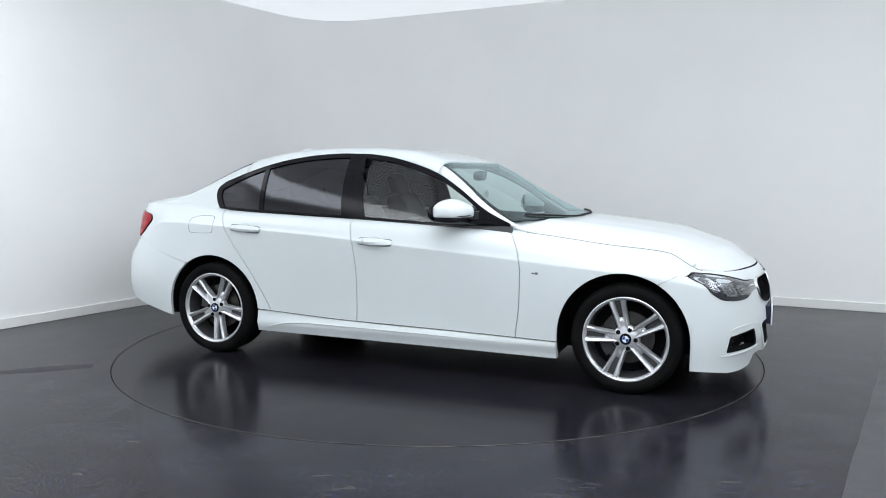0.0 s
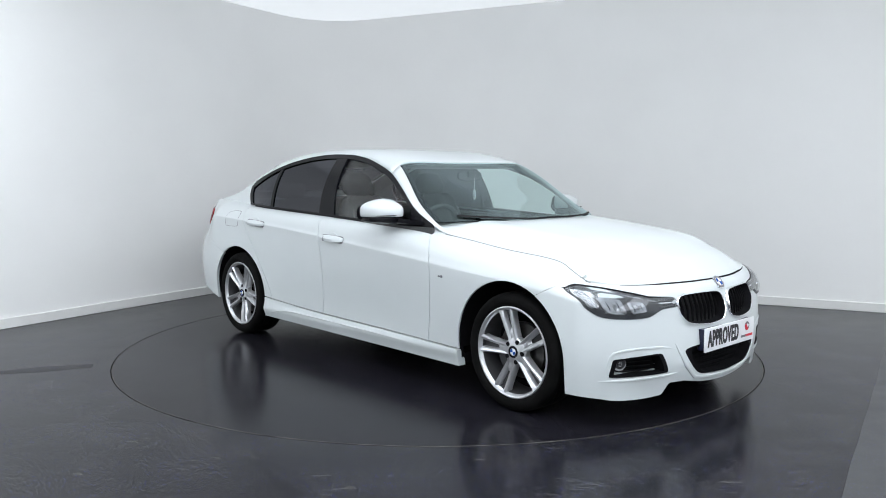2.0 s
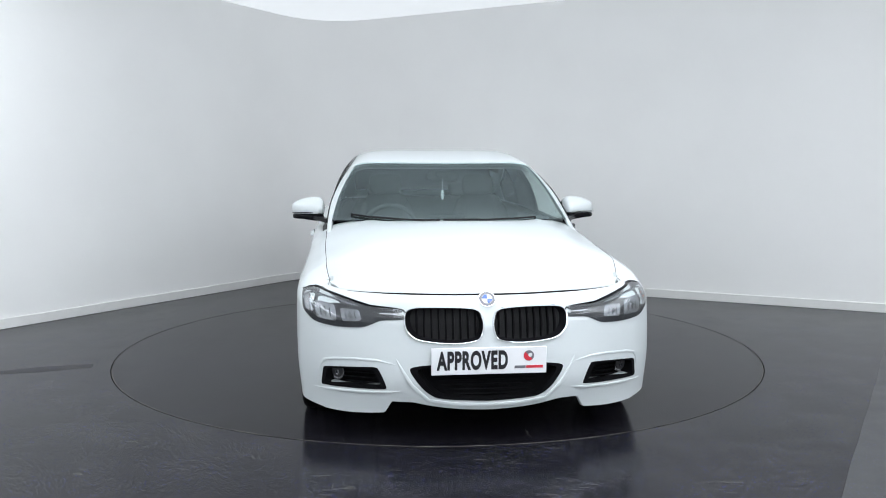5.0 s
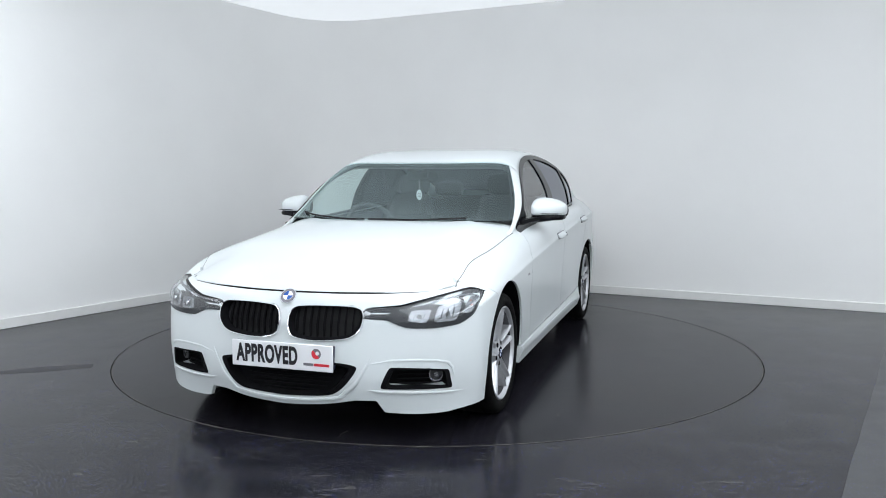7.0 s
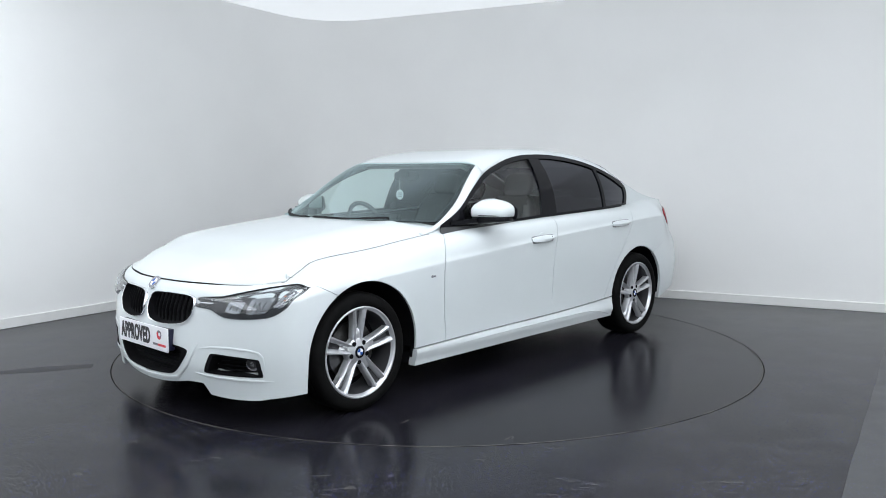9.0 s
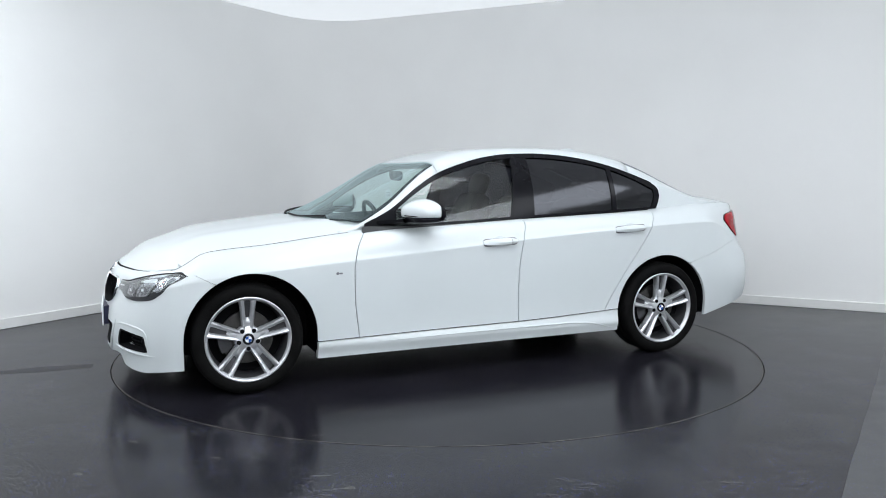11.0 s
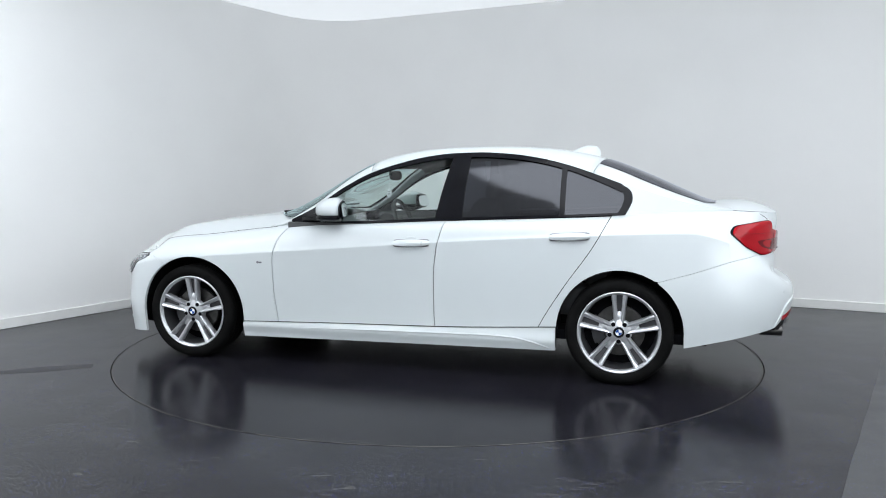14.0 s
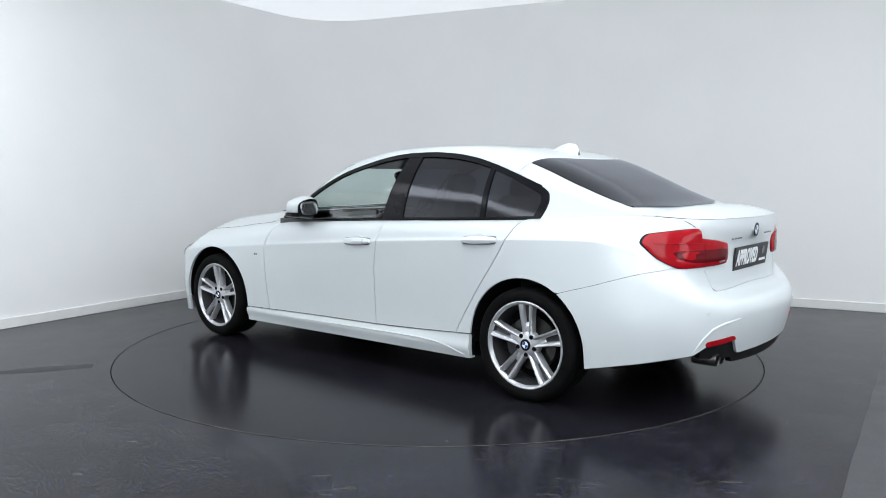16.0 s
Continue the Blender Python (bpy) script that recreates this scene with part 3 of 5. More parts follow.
    # tail panel and boot-lid face
    w_lid = S_END - s_rear_y(0.62)
    w_q = S_END - s_of_x(-2.02)
    tz = lambda w: z_top_s(S_END - abs(w)) - 0.002
    panel("boot_lid_face", frb, even(-w_lid, w_lid, 36), 20, lambda w: rb_top(w) + 1.0 * GAP, tz, PAINT, car, "white boot lid")
    for sg in (1, -1):
        us = even(w_lid + GAP, w_q - 0.0002, 16)
        if sg < 0:
            us = [-u for u in us]
        panel("tail_corner", frb, us, 16, lambda w: rb_top(w) + 1.0 * GAP, tz, PAINT, car, "white rear corner panel")
    # hood
    fr_s = s_front_y(0.735)

    def rim_top(s):
        return skin(s, z_top_s(s) - 0.002)
    hx = curve_of([(rim_top(s).y, rim_top(s).x) for s in even(0, fr_s, 8)])
    lip_z = curve_of([(rim_top(s).y, rim_top(s).z) for s in even(0, fr_s, 8)])
    yed = curve_of([(rim_top(s_of_x(x)).x, rim_top(s_of_x(x)).y) for x in even(0.62, 1.93, 18)])
    zed = curve_of([(rim_top(s_of_x(x)).x, rim_top(s_of_x(x)).z) for x in even(0.62, 1.93, 18)])
    hc = curve_of(((2.10, 0.690), (2.06, 0.722), (1.99, 0.767), (1.825, 0.823), (1.62, 0.884), (1.42, 0.916), (1.22, 0.94), (1.05, 0.957), (0.96, 0.964), (0.80, 0.986), (0.66, 1.018)))
    cowl = lambda a: 0.957 - 0.345 * abs(a) ** 2.8
    y_hc = rim_top(fr_s).y

    def hood_z(x, y):
        ye = yed(x)
        q = min(abs(y) / ye, 1.0)
        ze = zed(x)
        ridge = 0.011 * math.exp(-((q - 0.70) / 0.13) ** 2) * min(max((2.0 - x) / 0.4, 0), 1)
        return hc(x) - (hc(x) - ze) * q ** 3.4 + ridge * (1 - q ** 8)
    rows = []
    for i in range(41):
        u = i / 40
        row = []
        for j in range(41):
            a = -1 + 2 * j / 40
            xf = hx(abs(a) * (y_hc - GAP)) - GAP * 1.2
            x = cowl(a) + (xf - cowl(a)) * u
            y = a * ((yed(x) - GAP) if u < 0.9 else (yed(x) - GAP) * (1 - (u - 0.9) / 0.1) + (y_hc - GAP) * (u - 0.9) / 0.1)
            z = hood_z(x, y)
            if u > 0.85:
                zf = lip_z(abs(y)) + 0.003
                k = ((u - 0.85) / 0.15) ** 2
                z = z * (1 - k) + zf * k
            row.append((x, y, z))
        rows.append(row)
    bm = grid_bm(rows)
    bound = [e for e in bm.edges if e.is_boundary]
    ext = bmesh.ops.extrude_edge_only(bm, edges=bound)
    for v in ext["geom"]:
        if isinstance(v, bmesh.types.BMVert):
            v.co.z -= 0.014
    bmesh.ops.recalc_face_normals(bm, faces=bm.faces)
    face_vote(bm)
    part("bonnet", bm, PAINT, car, "white sculpted bonnet")
    # dark strips laid over the side joints as the shade in the gap
    for sg in (1, -1):
        rows = []
        for x in even(0.80, 1.80, 44):
            y, z = yed(x) - GAP * 0.5, zed(x)
            rows.append([(x, sg * (y - 0.0015), z + 0.0022), (x, sg * y, z + 0.0026), (x, sg * (y + 0.0015), z + 0.0006)])
        jb = grid_bm(rows)
        bmesh.ops.recalc_face_normals(jb, faces=jb.faces)
        face_vote(jb)
        part("bonnet_joint_shade", jb, DARK_INNER, car, "dark strip standing in for the shade in the bonnet joint")
    # boot deck
    rows = []
    for i in range(15):
        u = i / 14
        row = []
        for j in range(31):
            a = -1 + 2 * j / 30
            sr = S_END - abs(a) * (S_END - s_rear_y(0.66))
            back = skin(sr, z_top_s(sr) - 0.002)
            x = -1.90 + 0.12 * abs(a) ** 3 + (back.x - (-1.90 + 0.12 * abs(a) ** 3)) * u
            yl = belt_y(max(x, -2.1)) * (1 - u) + back.y / max(abs(a), 0.001) * u if abs(a) > 0.3 else belt_y(max(x, -2.1)) * (1 - u) + 0.62 * u
            y = a * yl
            ze = z_top_s(s_of_x(max(x, -2.25)))
            zc = 1.060 + (-1.98 - x) * 0.13
            z = zc - (zc - ze) * abs(a) ** 2.6
            z = z * (1 - u ** 3) + (back.z + 0.002) * u ** 3
            if x > -2.03:
                k = min((x + 2.03) / 0.08, 1.0)
                z = z * (1 - k) + (cab_top(x, max(-1, min(1, y / edge_y(x)))).z - 0.005) * k
            row.append((x, y, z))
        rows.append(row)
    bm = grid_bm(rows)
    bmesh.ops.recalc_face_normals(bm, faces=bm.faces)
    face_vote(bm)
    part("boot_lid", bm, PAINT, car, "white boot lid with a slight lip")


# windscreen and rear-window edges as shares of the cabin's width
def ws_base(a):
    return 0.985 - 0.385 * abs(a) ** 2.8


def ws_top(a):
    return 0.212 - 0.022 * abs(a) ** 2.5


def rw_top(a):
    return -1.33 + 0.10 * abs(a) ** 2.5


def rw_base(a):
    return -1.975 + 0.16 * abs(a) ** 3


def top_patch(x0, x1, a0, a1, nu, nv, off=0.0, edge=None):
    rows = []
    for i in range(nu + 1):
        u = i / nu
        row = []
        for j in range(nv + 1):
            a = a0 + (a1 - a0) * j / nv
            x = x0(a) + (x1(a) - x0(a)) * u
            row.append(cab_top(x, a if edge is None else edge(x, a), off))
        rows.append(row)
    return grid_bm(rows)


def out_up(bm):
    bmesh.ops.recalc_face_normals(bm, faces=bm.faces)
    face_vote(bm)
    return bm


WS_A, RW_A = 0.895, 0.855


def ws_edge(x, a):
    """The windscreen widens towards its base: shares of the width are stretched there."""
    k = 1.0 + 0.078 * min(max((x - 0.2) / 0.5, 0.0), 1.0)
    return max(-0.99, min(0.99, a * k))


def ws_pillar(x, a):
    lo = abs(ws_edge(x, WS_A + 0.004))
    t = (abs(a) - WS_A - 0.004) / (1 - WS_A - 0.004)
    return math.copysign(lo + (1 - lo) * t, a)


def thick(ob, t=0.004):
    mod = ob.modifiers.new("thickness", "SOLIDIFY")
    mod.thickness, mod.offset = t, -1
    return ob


def build_cabin(car):
    part("windscreen", out_up(top_patch(lambda a: ws_base(a) - 0.0, ws_top, -WS_A, WS_A, 24, 40, 0.002, ws_edge)), SHIELD_GLASS, car, "clear laminated windscreen")
    part("rear_window", out_up(top_patch(rw_top, rw_base, -RW_A, RW_A, 20, 26, 0.002)), TINT_GLASS, car, "dark tinted rear window")
    thick(part("roof", out_up(top_patch(lambda a: ws_top(a) - 0.004, lambda a: rw_top(a) + 0.004, -1.0, 1.0, 40, 60)), PAINT, car, "white roof panel"), 0.02)
    for sg in (1, -1):
        # windscreen pillar and rear pillar, each a strip of the top beside the glass
        thick(part("front_pillar", out_up(top_patch(ws_top, lambda a: 0.86, sg * (WS_A + 0.004), sg, 20, 5, 0.0, ws_pillar)), PAINT, car, "white windscreen pillar"), 0.02)
        thick(part("rear_pillar", out_up(top_patch(rw_top, lambda a: -2.03, sg * (RW_A + 0.004), sg, 20, 8)), PAINT, car, "white rear pillar"), 0.02)
        f = lambda x, z, o, sg=sg: cab_side(x, z, sg, o)
        # rear pillar's side, behind the quarter window
        lo = lambda x: belt_z(x)
        hi = lambda x: cab_d(x)
        back = curve_of(((0.98, -1.412), (1.045, -1.448), (1.09, -1.462), (1.125, -1.458), (1.15, -1.440), (1.168, -1.41), (1.2, -1.335)))
        sh = lambda u, z: -2.03 + (back(z) - 0.003 + 2.03) * u
        us = even(0, 1, 16)
        panel("pillar_side", f, us, 12, lambda u: belt_z(-2.03 + 0.62 * u), lambda u: cab_d(-2.03 + 0.625 * u), PAINT, car, "white rear pillar", shear=sh)
        # window surround: belt strip, arched top strip, dividers
        belt_lo = lambda x: belt_z(x) - 0.003
        panel("belt_trim", lambda x, z, o, sg=sg: cab_side(x, max(z, belt_z(x)), sg, o + 0.006), even(-1.42, 0.705, 40), 2, belt_lo, lambda x: belt_z(x) + 0.013, BLACK_TRIM, car, "black window trim")
        wd = curve_of(((0.72, 0.022), (0.3, 0.027), (-1.1, 0.027), (-1.3, 0.036), (-1.45, 0.05)))
        panel("roof_trim", lambda x, z, o, sg=sg: cab_side(x, z, sg, o + 0.004), even(-1.405, 0.70, 60), 5, lambda x: max(cab_d(x) - wd(x), belt_z(x)), lambda x: cab_d(x) + 0.002, BLACK_TRIM, car, "black window frame")
        for name, x0, x1, w0, w1 in (("door_pillar", -0.357, -0.408, 0.086, 0.056), ("window_divider", -1.056, -1.063, 0.016, 0.016)):
            def sh(u, b, x0=x0, x1=x1, w0=w0, w1=w1):
                t = (b - 0.95) / 0.4
                return x0 + (x1 - x0) * t - (w0 + (w1 - w0) * t) * (1 - u) + (w0 + (w1 - w0) * t) * u
            panel(name, lambda x, z, o, sg=sg: cab_side(x, z, sg, o + 0.003), even(0, 1, 6), 10, lambda u, x0=x0: belt_z(x0), lambda u, x1=x1: cab_d(x1) - 0.01, BLACK_TRIM, car, "black window pillar", shear=sh)
        panel("rear_trim", lambda x, z, o, sg=sg: cab_side(x, z, sg, o + 0.003), even(0, 1, 5), 12, lambda u: belt_z(-1.4) + 0.002, lambda u: 1.172, BLACK_TRIM, car, "black window frame",
              shear=lambda u, z: back(z) + 0.046 * u)
        panel("mirror_triangle", lambda x, z, o, sg=sg: cab_side(x, z, sg, o + 0.003), even(0.50, 0.70, 8), 6, lambda x: belt_z(x), lambda x: max(cab_d(x) - 0.01, belt_z(x) + 0.002), BLACK_TRIM, car, "black mirror mounting corner")
        for name, x0, x1, m in (("front_door_glass", -0.30, 0.66, CLEAR_GLASS), ("rear_door_glass", -1.06, -0.40, TINT_GLASS), ("quarter_glass", -1.43, -1.06, TINT_GLASS)):
            panel(name, lambda x, z, o, sg=sg: cab_side(x, z, sg, o - 0.004), even(x0, x1, 24), 8, lambda x: belt_z(x), lambda x: max(cab_d(x) - 0.012, belt_z(x) + 0.002), m, car, "dark tinted side window" if m is TINT_GLASS else "clear side window", lip=0.001)


def build_inner(car):
    """Dark structure under the skin: it closes the shut lines, the wells and the underside."""
    for sg in (1, -1):
        f = lambda x, z, o, sg=sg: skin_x(x, z, sg, o - 0.022)
        low = lambda x: 0.20 if abs(x) < 1.3 else 0.34
        panel("inner_side", f, spread(-2.0, 1.70, 60), 14, lambda x: arch_z(x, low), lambda x: belt_z(x) - 0.02, DARK_INNER, car, "black inner body side", lip=0.02)
        for xc, rx, rz in ((1.385, 0.376, 0.378), (-1.405, 0.370, 0.372)):
            rows = []
            for yv in (0.868, 0.80, 0.56):
                line = [(xc + rx * math.cos(a), max(0.315 + rz * math.sin(a), 0.27)) for a in even(-0.10, math.pi + 0.10, 36)]
                rows.append([(x, sg * min(yv, skin_x(x, z).y - 0.022), z) for x, z in line])
            rows.append([(xc, sg * 0.56, 0.315)] * 37)
            bm = grid_bm(rows)
            bmesh.ops.remove_doubles(bm, verts=bm.verts, dist=0.0005)
            bmesh.ops.recalc_face_normals(bm, faces=bm.faces)
            part("wheel_arch_liner", bm, DARK_INNER, car, "black wheel arch liner")
    fi = lambda u, z, o: skin(abs(u), z, 1 if u >= 0 else -1, o - 0.085)
    e = s_of_x(1.77)
    panel("nose_structure", fi, even(-e, e, 40), 12, lambda u: 0.22, lambda u: z_top_s(abs(u)) - 0.03, DARK_INNER, car, "black structure behind the bumper", lip=0.02)
    w = S_END - s_of_x(-1.80)
    fr = lambda u, z, o: skin(S_END - abs(u), z, 1 if u >= 0 else -1, o - 0.03)
    panel("tail_structure", fr, even(-w, w, 40), 12, lambda u: 0.42, lambda u: z_top_s(S_END - abs(u)) - 0.02, DARK_INNER, car, "black structure behind the bumper", lip=0.02)
    bm = box_bm(-1.0, 1.0, -0.80, 0.80, 0.17, 0.24, 0.02)
    box_bm(0.98, 1.93, -0.50, 0.50, 0.17, 0.30, 0.02, bm=bm)
    box_bm(-2.15, -0.98, -0.46, 0.46, 0.30, 0.42, 0.02, bm=bm)
    box_bm(1.0, 1.98, -0.6, 0.6, 0.6, 0.66, 0.02, bm=bm)
    part("underbody", bm, DARK_INNER, car, "black underbody")


# ---- car details ----
def loop_patch(pts, place, offs, material, name, parent, label=""):
    """A filled shape on the skin: rings from the edge to the middle; offs: (share of size, metres outwards)."""
    n = len(pts)
    cy, cz = sum(p[0] for p in pts) / n, sum(p[1] for p in pts) / n
    bm = bmesh.new()
    rings = []
    for k, off in offs:
        rings.append([bm.verts.new(place(cy + (y - cy) * k, cz + (z - cz) * k, off)) for y, z in pts])
    for a, b in zip(rings, rings[1:]):
        for i in range(n):
            bm.faces.new((a[i], a[(i + 1) % n], b[(i + 1) % n], b[i]))
    if offs[-1][0] < 0.5:
        mid = bm.verts.new(place(cy, cz, offs[-1][1]))
        for i in range(n):
            bm.faces.new((rings[-1][i], rings[-1][(i + 1) % n], mid))
    bmesh.ops.recalc_face_normals(bm, faces=bm.faces)
    face_vote(bm)
    return part(name, bm, material, parent, label)


def ridge(path, place, width, height, material, name, parent, label="", n=5):
    """A raised strip along a line on the skin."""
    fine = []
    for (a0, b0), (a1, b1) in zip(path, path[1:]):
        fine += [(a0 + (a1 - a0) * k / n, b0 + (b1 - b0) * k / n) for k in range(n)]
    fine.append(path[-1])
    rows = []
    for i, (y, z) in enumerate(fine):
        y0, z0 = fine[max(i - 1, 0)]
        y1, z1 = fine[min(i + 1, len(fine) - 1)]
        d = math.hypot(y1 - y0, z1 - z0) or 1
        ny, nz = -(z1 - z0) / d, (y1 - y0) / d
        taper = min(1.0, 0.25 + 4.0 * min(i, len(fine) - 1 - i) / len(fine))
        w, h = width * taper, height * taper
        rows.append([place(y + ny * q * w, z + nz * q * w, o) for q, o in ((-1, -0.004), (-0.8, h * 0.7), (-0.3, h), (0.3, h), (0.8, h * 0.7), (1, -0.004))])
    bm = grid_bm(rows)
    bmesh.ops.recalc_face_normals(bm, faces=bm.faces)
    face_vote(bm)
    return part(name, bm, material, parent, label)


def text_part(words, size, m, material, name, parent, label="", squeeze=1.0, bold=0.0):
    """Letters of the built-in font as a thin solid, at the pose m."""
    data = bpy.data.curves.new(name, "FONT")
    data.body, data.size, data.align_x, data.align_y, data.extrude, data.offset = words, size, "CENTER", "CENTER", 0.0012, bold
    data.space_character = 1.10
    tmp = bpy.data.objects.new(name, data)
    me = bpy.data.meshes.new_from_object(tmp)
    bpy.data.objects.remove(tmp)
    me.transform(m @ Matrix.Diagonal((squeeze, 1, 1, 1)))
    me.materials.clear()
    me.materials.append(material)
    ob = new(name, me)
    ob.parent = parent
    return tagged(ob, label)


def basis(origin, right, up):
    """A pose whose x runs along right and y along up."""
    r, u = Vector(right).normalized(), Vector(up).normalized()
    n = r.cross(u)
    m = Matrix((r, u, n)).transposed().to_4x4()
    m.translation = Vector(origin)
    return m


def disc_bm(r, m, h=0.003, n=28, a0=0.0, a1=2 * math.pi):
    """A flat disc or sector with a small thickness, in the plane of the pose m."""
    bm = bmesh.new()
    full = abs(a1 - a0 - 2 * math.pi) < 1e-6
    angles = [a0 + (a1 - a0) * k / n for k in range(n if full else n + 1)]
    pts = [(r * math.cos(a), r * math.sin(a)) for a in angles] + ([] if full else [(0.0, 0.0)])
    top = [bm.verts.new(m @ Vector((x, y, h))) for x, y in pts]
    low = [bm.verts.new(m @ Vector((x, y, -0.002))) for x, y in pts]
    bm.faces.new(top)
    k = len(pts)
    for i in range(k):
        bm.faces.new((low[i], low[(i + 1) % k], top[(i + 1) % k], top[i]))
    bmesh.ops.recalc_face_normals(bm, faces=bm.faces)
    return bm


def roundel(m, r, parent, ring=None):
    base = part("badge", disc_bm(r, m, 0.003), CHROME, parent, "round chrome-edged badge")
    part("badge_ring", disc_bm(r * 0.92, m, 0.0042), ring or BLACK_TRIM, base)
    part("badge_disc", disc_bm(r * 0.60, m, 0.005), PLATE_WHITE, base)
    for q in (0, 1):
        part("badge_quarter", disc_bm(r * 0.58, m, 0.0058, 8, math.pi * (q + 0.5), math.pi * (q + 1.0)), BLUE, base)
    return base


def build_nose(car):
    for sg in (1, -1):
        loop = KIDNEY if sg > 0 else mirror_loop(KIDNEY)
        fr = loop_patch(loop, nose, ((1.0, -0.004), (0.995, 0.008), (0.975, 0.014), (0.958, 0.012)), CHROME, "kidney_frame", car, "chrome grille surround")
        loop_patch(loop, nose, ((0.960, 0.012), (0.945, 0.006), (0.915, -0.004), (0.875, -0.028)), DARK_INNER, "grille_lip", fr, "black inner lip of the grille")
        loop_patch(shrink(loop, 0.95), nose, ((1.0, -0.03), (0.6, -0.034), (0.2, -0.034)), BLACK_PLASTIC, "grille_back", fr, "black grille opening")
        # upright slats
        for k in range(9):
            y = sg * (0.055 + 0.034 * k)
            lo = min(z for yy, z in shrink(KIDNEY, 0.86) if abs(yy - abs(y)) < 0.03)
            hi = max(z for yy, z in shrink(KIDNEY, 0.86) if abs(yy - abs(y)) < 0.03)
            rows = []
            for j in range(6):
                z = lo + (hi - lo) * j / 5
                bow = 0.012 * math.sin(math.pi * j / 5)
                rows.append([nose(y - 0.005, z, -0.029), nose(y - 0.003, z, -0.025 + bow * 0.7), nose(y + 0.003, z, -0.025 + bow * 0.7), nose(y + 0.005, z, -0.029)])
            bm = grid_bm(rows)
            bmesh.ops.recalc_face_normals(bm, faces=bm.faces)
            part("slat", bm, DARK_INNER, fr)
        fog = FOG if sg > 0 else mirror_loop(FOG)
        fo = loop_patch(fog, nose, ((1.0, -0.002), (0.99, 0.003), (0.85, 0.0025), (0.81, -0.066), (0.4, -0.068)), DARK_INNER, "fog_lamp_recess", car, "black lower air intake")
        for k in range(4):
            z = 0.278 + 0.021 * k
            ridge([(sg * 0.53, z), (sg * 0.70, z)], lambda y, q, o: nose(y, q, o - 0.05), 0.004, 0.008, DARK_INNER, "mesh_bar", fo)
        p = nose(sg * 0.70, 0.318, -0.052)
        d = (nose(sg * 0.70, 0.318, 0.03) - p).normalized()
        m = basis(p, Vector((0, 0, 1)).cross(d) * 1.0, (0, 0, 1))
        lamp = part("fog_lamp", disc_bm(0.034, m, 0.012), CHROME, fo, "small round fog lamp")
        part("fog_lens", disc_bm(0.030, m @ pose(0, 0.006, 0), 0.016), LAMP_DARK, fo)
        part("fog_bulb", disc_bm(0.012, m, 0.018), LAMP_SILVER, fo)
        # sculpted blades round the recess
        ridge([(sg * q, z) for q, z in ((0.766, 0.31), (0.758, 0.36), (0.742, 0.382), (0.70, 0.392), (0.60, 0.397), (0.50, 0.394), (0.415, 0.378))], nose, 0.007, 0.004, PAINT, "bumper_blade", car, "white bumper blade")
        ridge([(sg * q, z) for q, z in ((0.79, 0.243), (0.70, 0.242), (0.58, 0.243), (0.46, 0.247), (0.40, 0.256))], nose, 0.008, 0.006, PAINT, "bumper_blade", car, "white bumper blade")
        # headlamp
        HEAD = smooth_loop([(sg * q, z) for q, z in ((0.846, 0.683), (0.785, 0.698), (0.675, 0.674), (0.53, 0.636), (0.383, 0.627), (0.381, 0.583), (0.48, 0.574), (0.565, 0.543), (0.68, 0.541), (0.785, 0.556), (0.838, 0.605))], 6, 0.36)
        seal = loop_patch(HEAD, nose, ((1.004, -0.004), (1.002, 0.002), (0.988, 0.003)), BLACK_TRIM, "headlamp_seal", car, "black headlamp seal")
        lampb = loop_patch(shrink(HEAD, 0.985), nose, ((1.0, 0.002), (0.7, 0.002), (0.35, 0.002)), LAMP_DARK, "headlamp", car, "clear headlamp with dark housing")
        ridge([(sg * q, z) for q, z in ((0.83, 0.672), (0.785, 0.680), (0.675, 0.658), (0.53, 0.622))], nose, 0.0045, 0.003, LAMP_SILVER, "headlamp_brow", lampb, "bright silver brow strip")
        ridge([(sg * q, z) for q, z in ((0.49, 0.606), (0.40, 0.604))], nose, 0.003, 0.006, PLATE_WHITE, "daylight_strip", lampb, "thin white light strip")
        for q, z in ((0.812, 0.652), (0.822, 0.634)):
            part("turn_reflector", disc_bm(0.006, basis(nose(sg * q, z, 0.001), nose(sg * (q + 0.012), z) - nose(sg * (q - 0.012), z), (0, 0, 1)), 0.004), AMBER, lampb, "amber turn signal reflector")
        # two squarish reflector cups, each with a bulb, and the clear outer corner
        for cup in (((0.572, 0.573), (0.652, 0.566), (0.664, 0.622), (0.582, 0.618)), ((0.684, 0.567), (0.772, 0.576), (0.782, 0.648), (0.694, 0.636))):
            loop = smooth_loop([(sg * q, z) for q, z in cup], 6, 0.22)
            bowl = loop_patch(loop, nose, ((1.0, 0.003), (0.93, 0.006), (0.6, 0.0045), (0.3, 0.0035)), LAMP_SILVER, "reflector_bowl", lampb, "squarish faceted chrome reflector")
            cq, cz = sum(p[0] for p in cup) / 4, sum(p[1] for p in cup) / 4
            c = nose(sg * cq, cz, 0.0)
            d = (nose(sg * cq, cz, 0.05) - c).normalized()
            part("bulb_shield", disc_bm(0.011, basis(c, Vector((0, 0, 1)).cross(d), (0, 0, 1)), 0.009, 16), CHROME, lampb, "small chrome bulb shield")
            for k in (0.25, 0.5, 0.75):
                (qa, za), (qb, zb), (qc, zc), (qd, zd) = cup
                lo, hi = (qa + (qb - qa) * k, za + (zb - za) * k), (qd + (qc - qd) * k, zd + (zc - zd) * k)
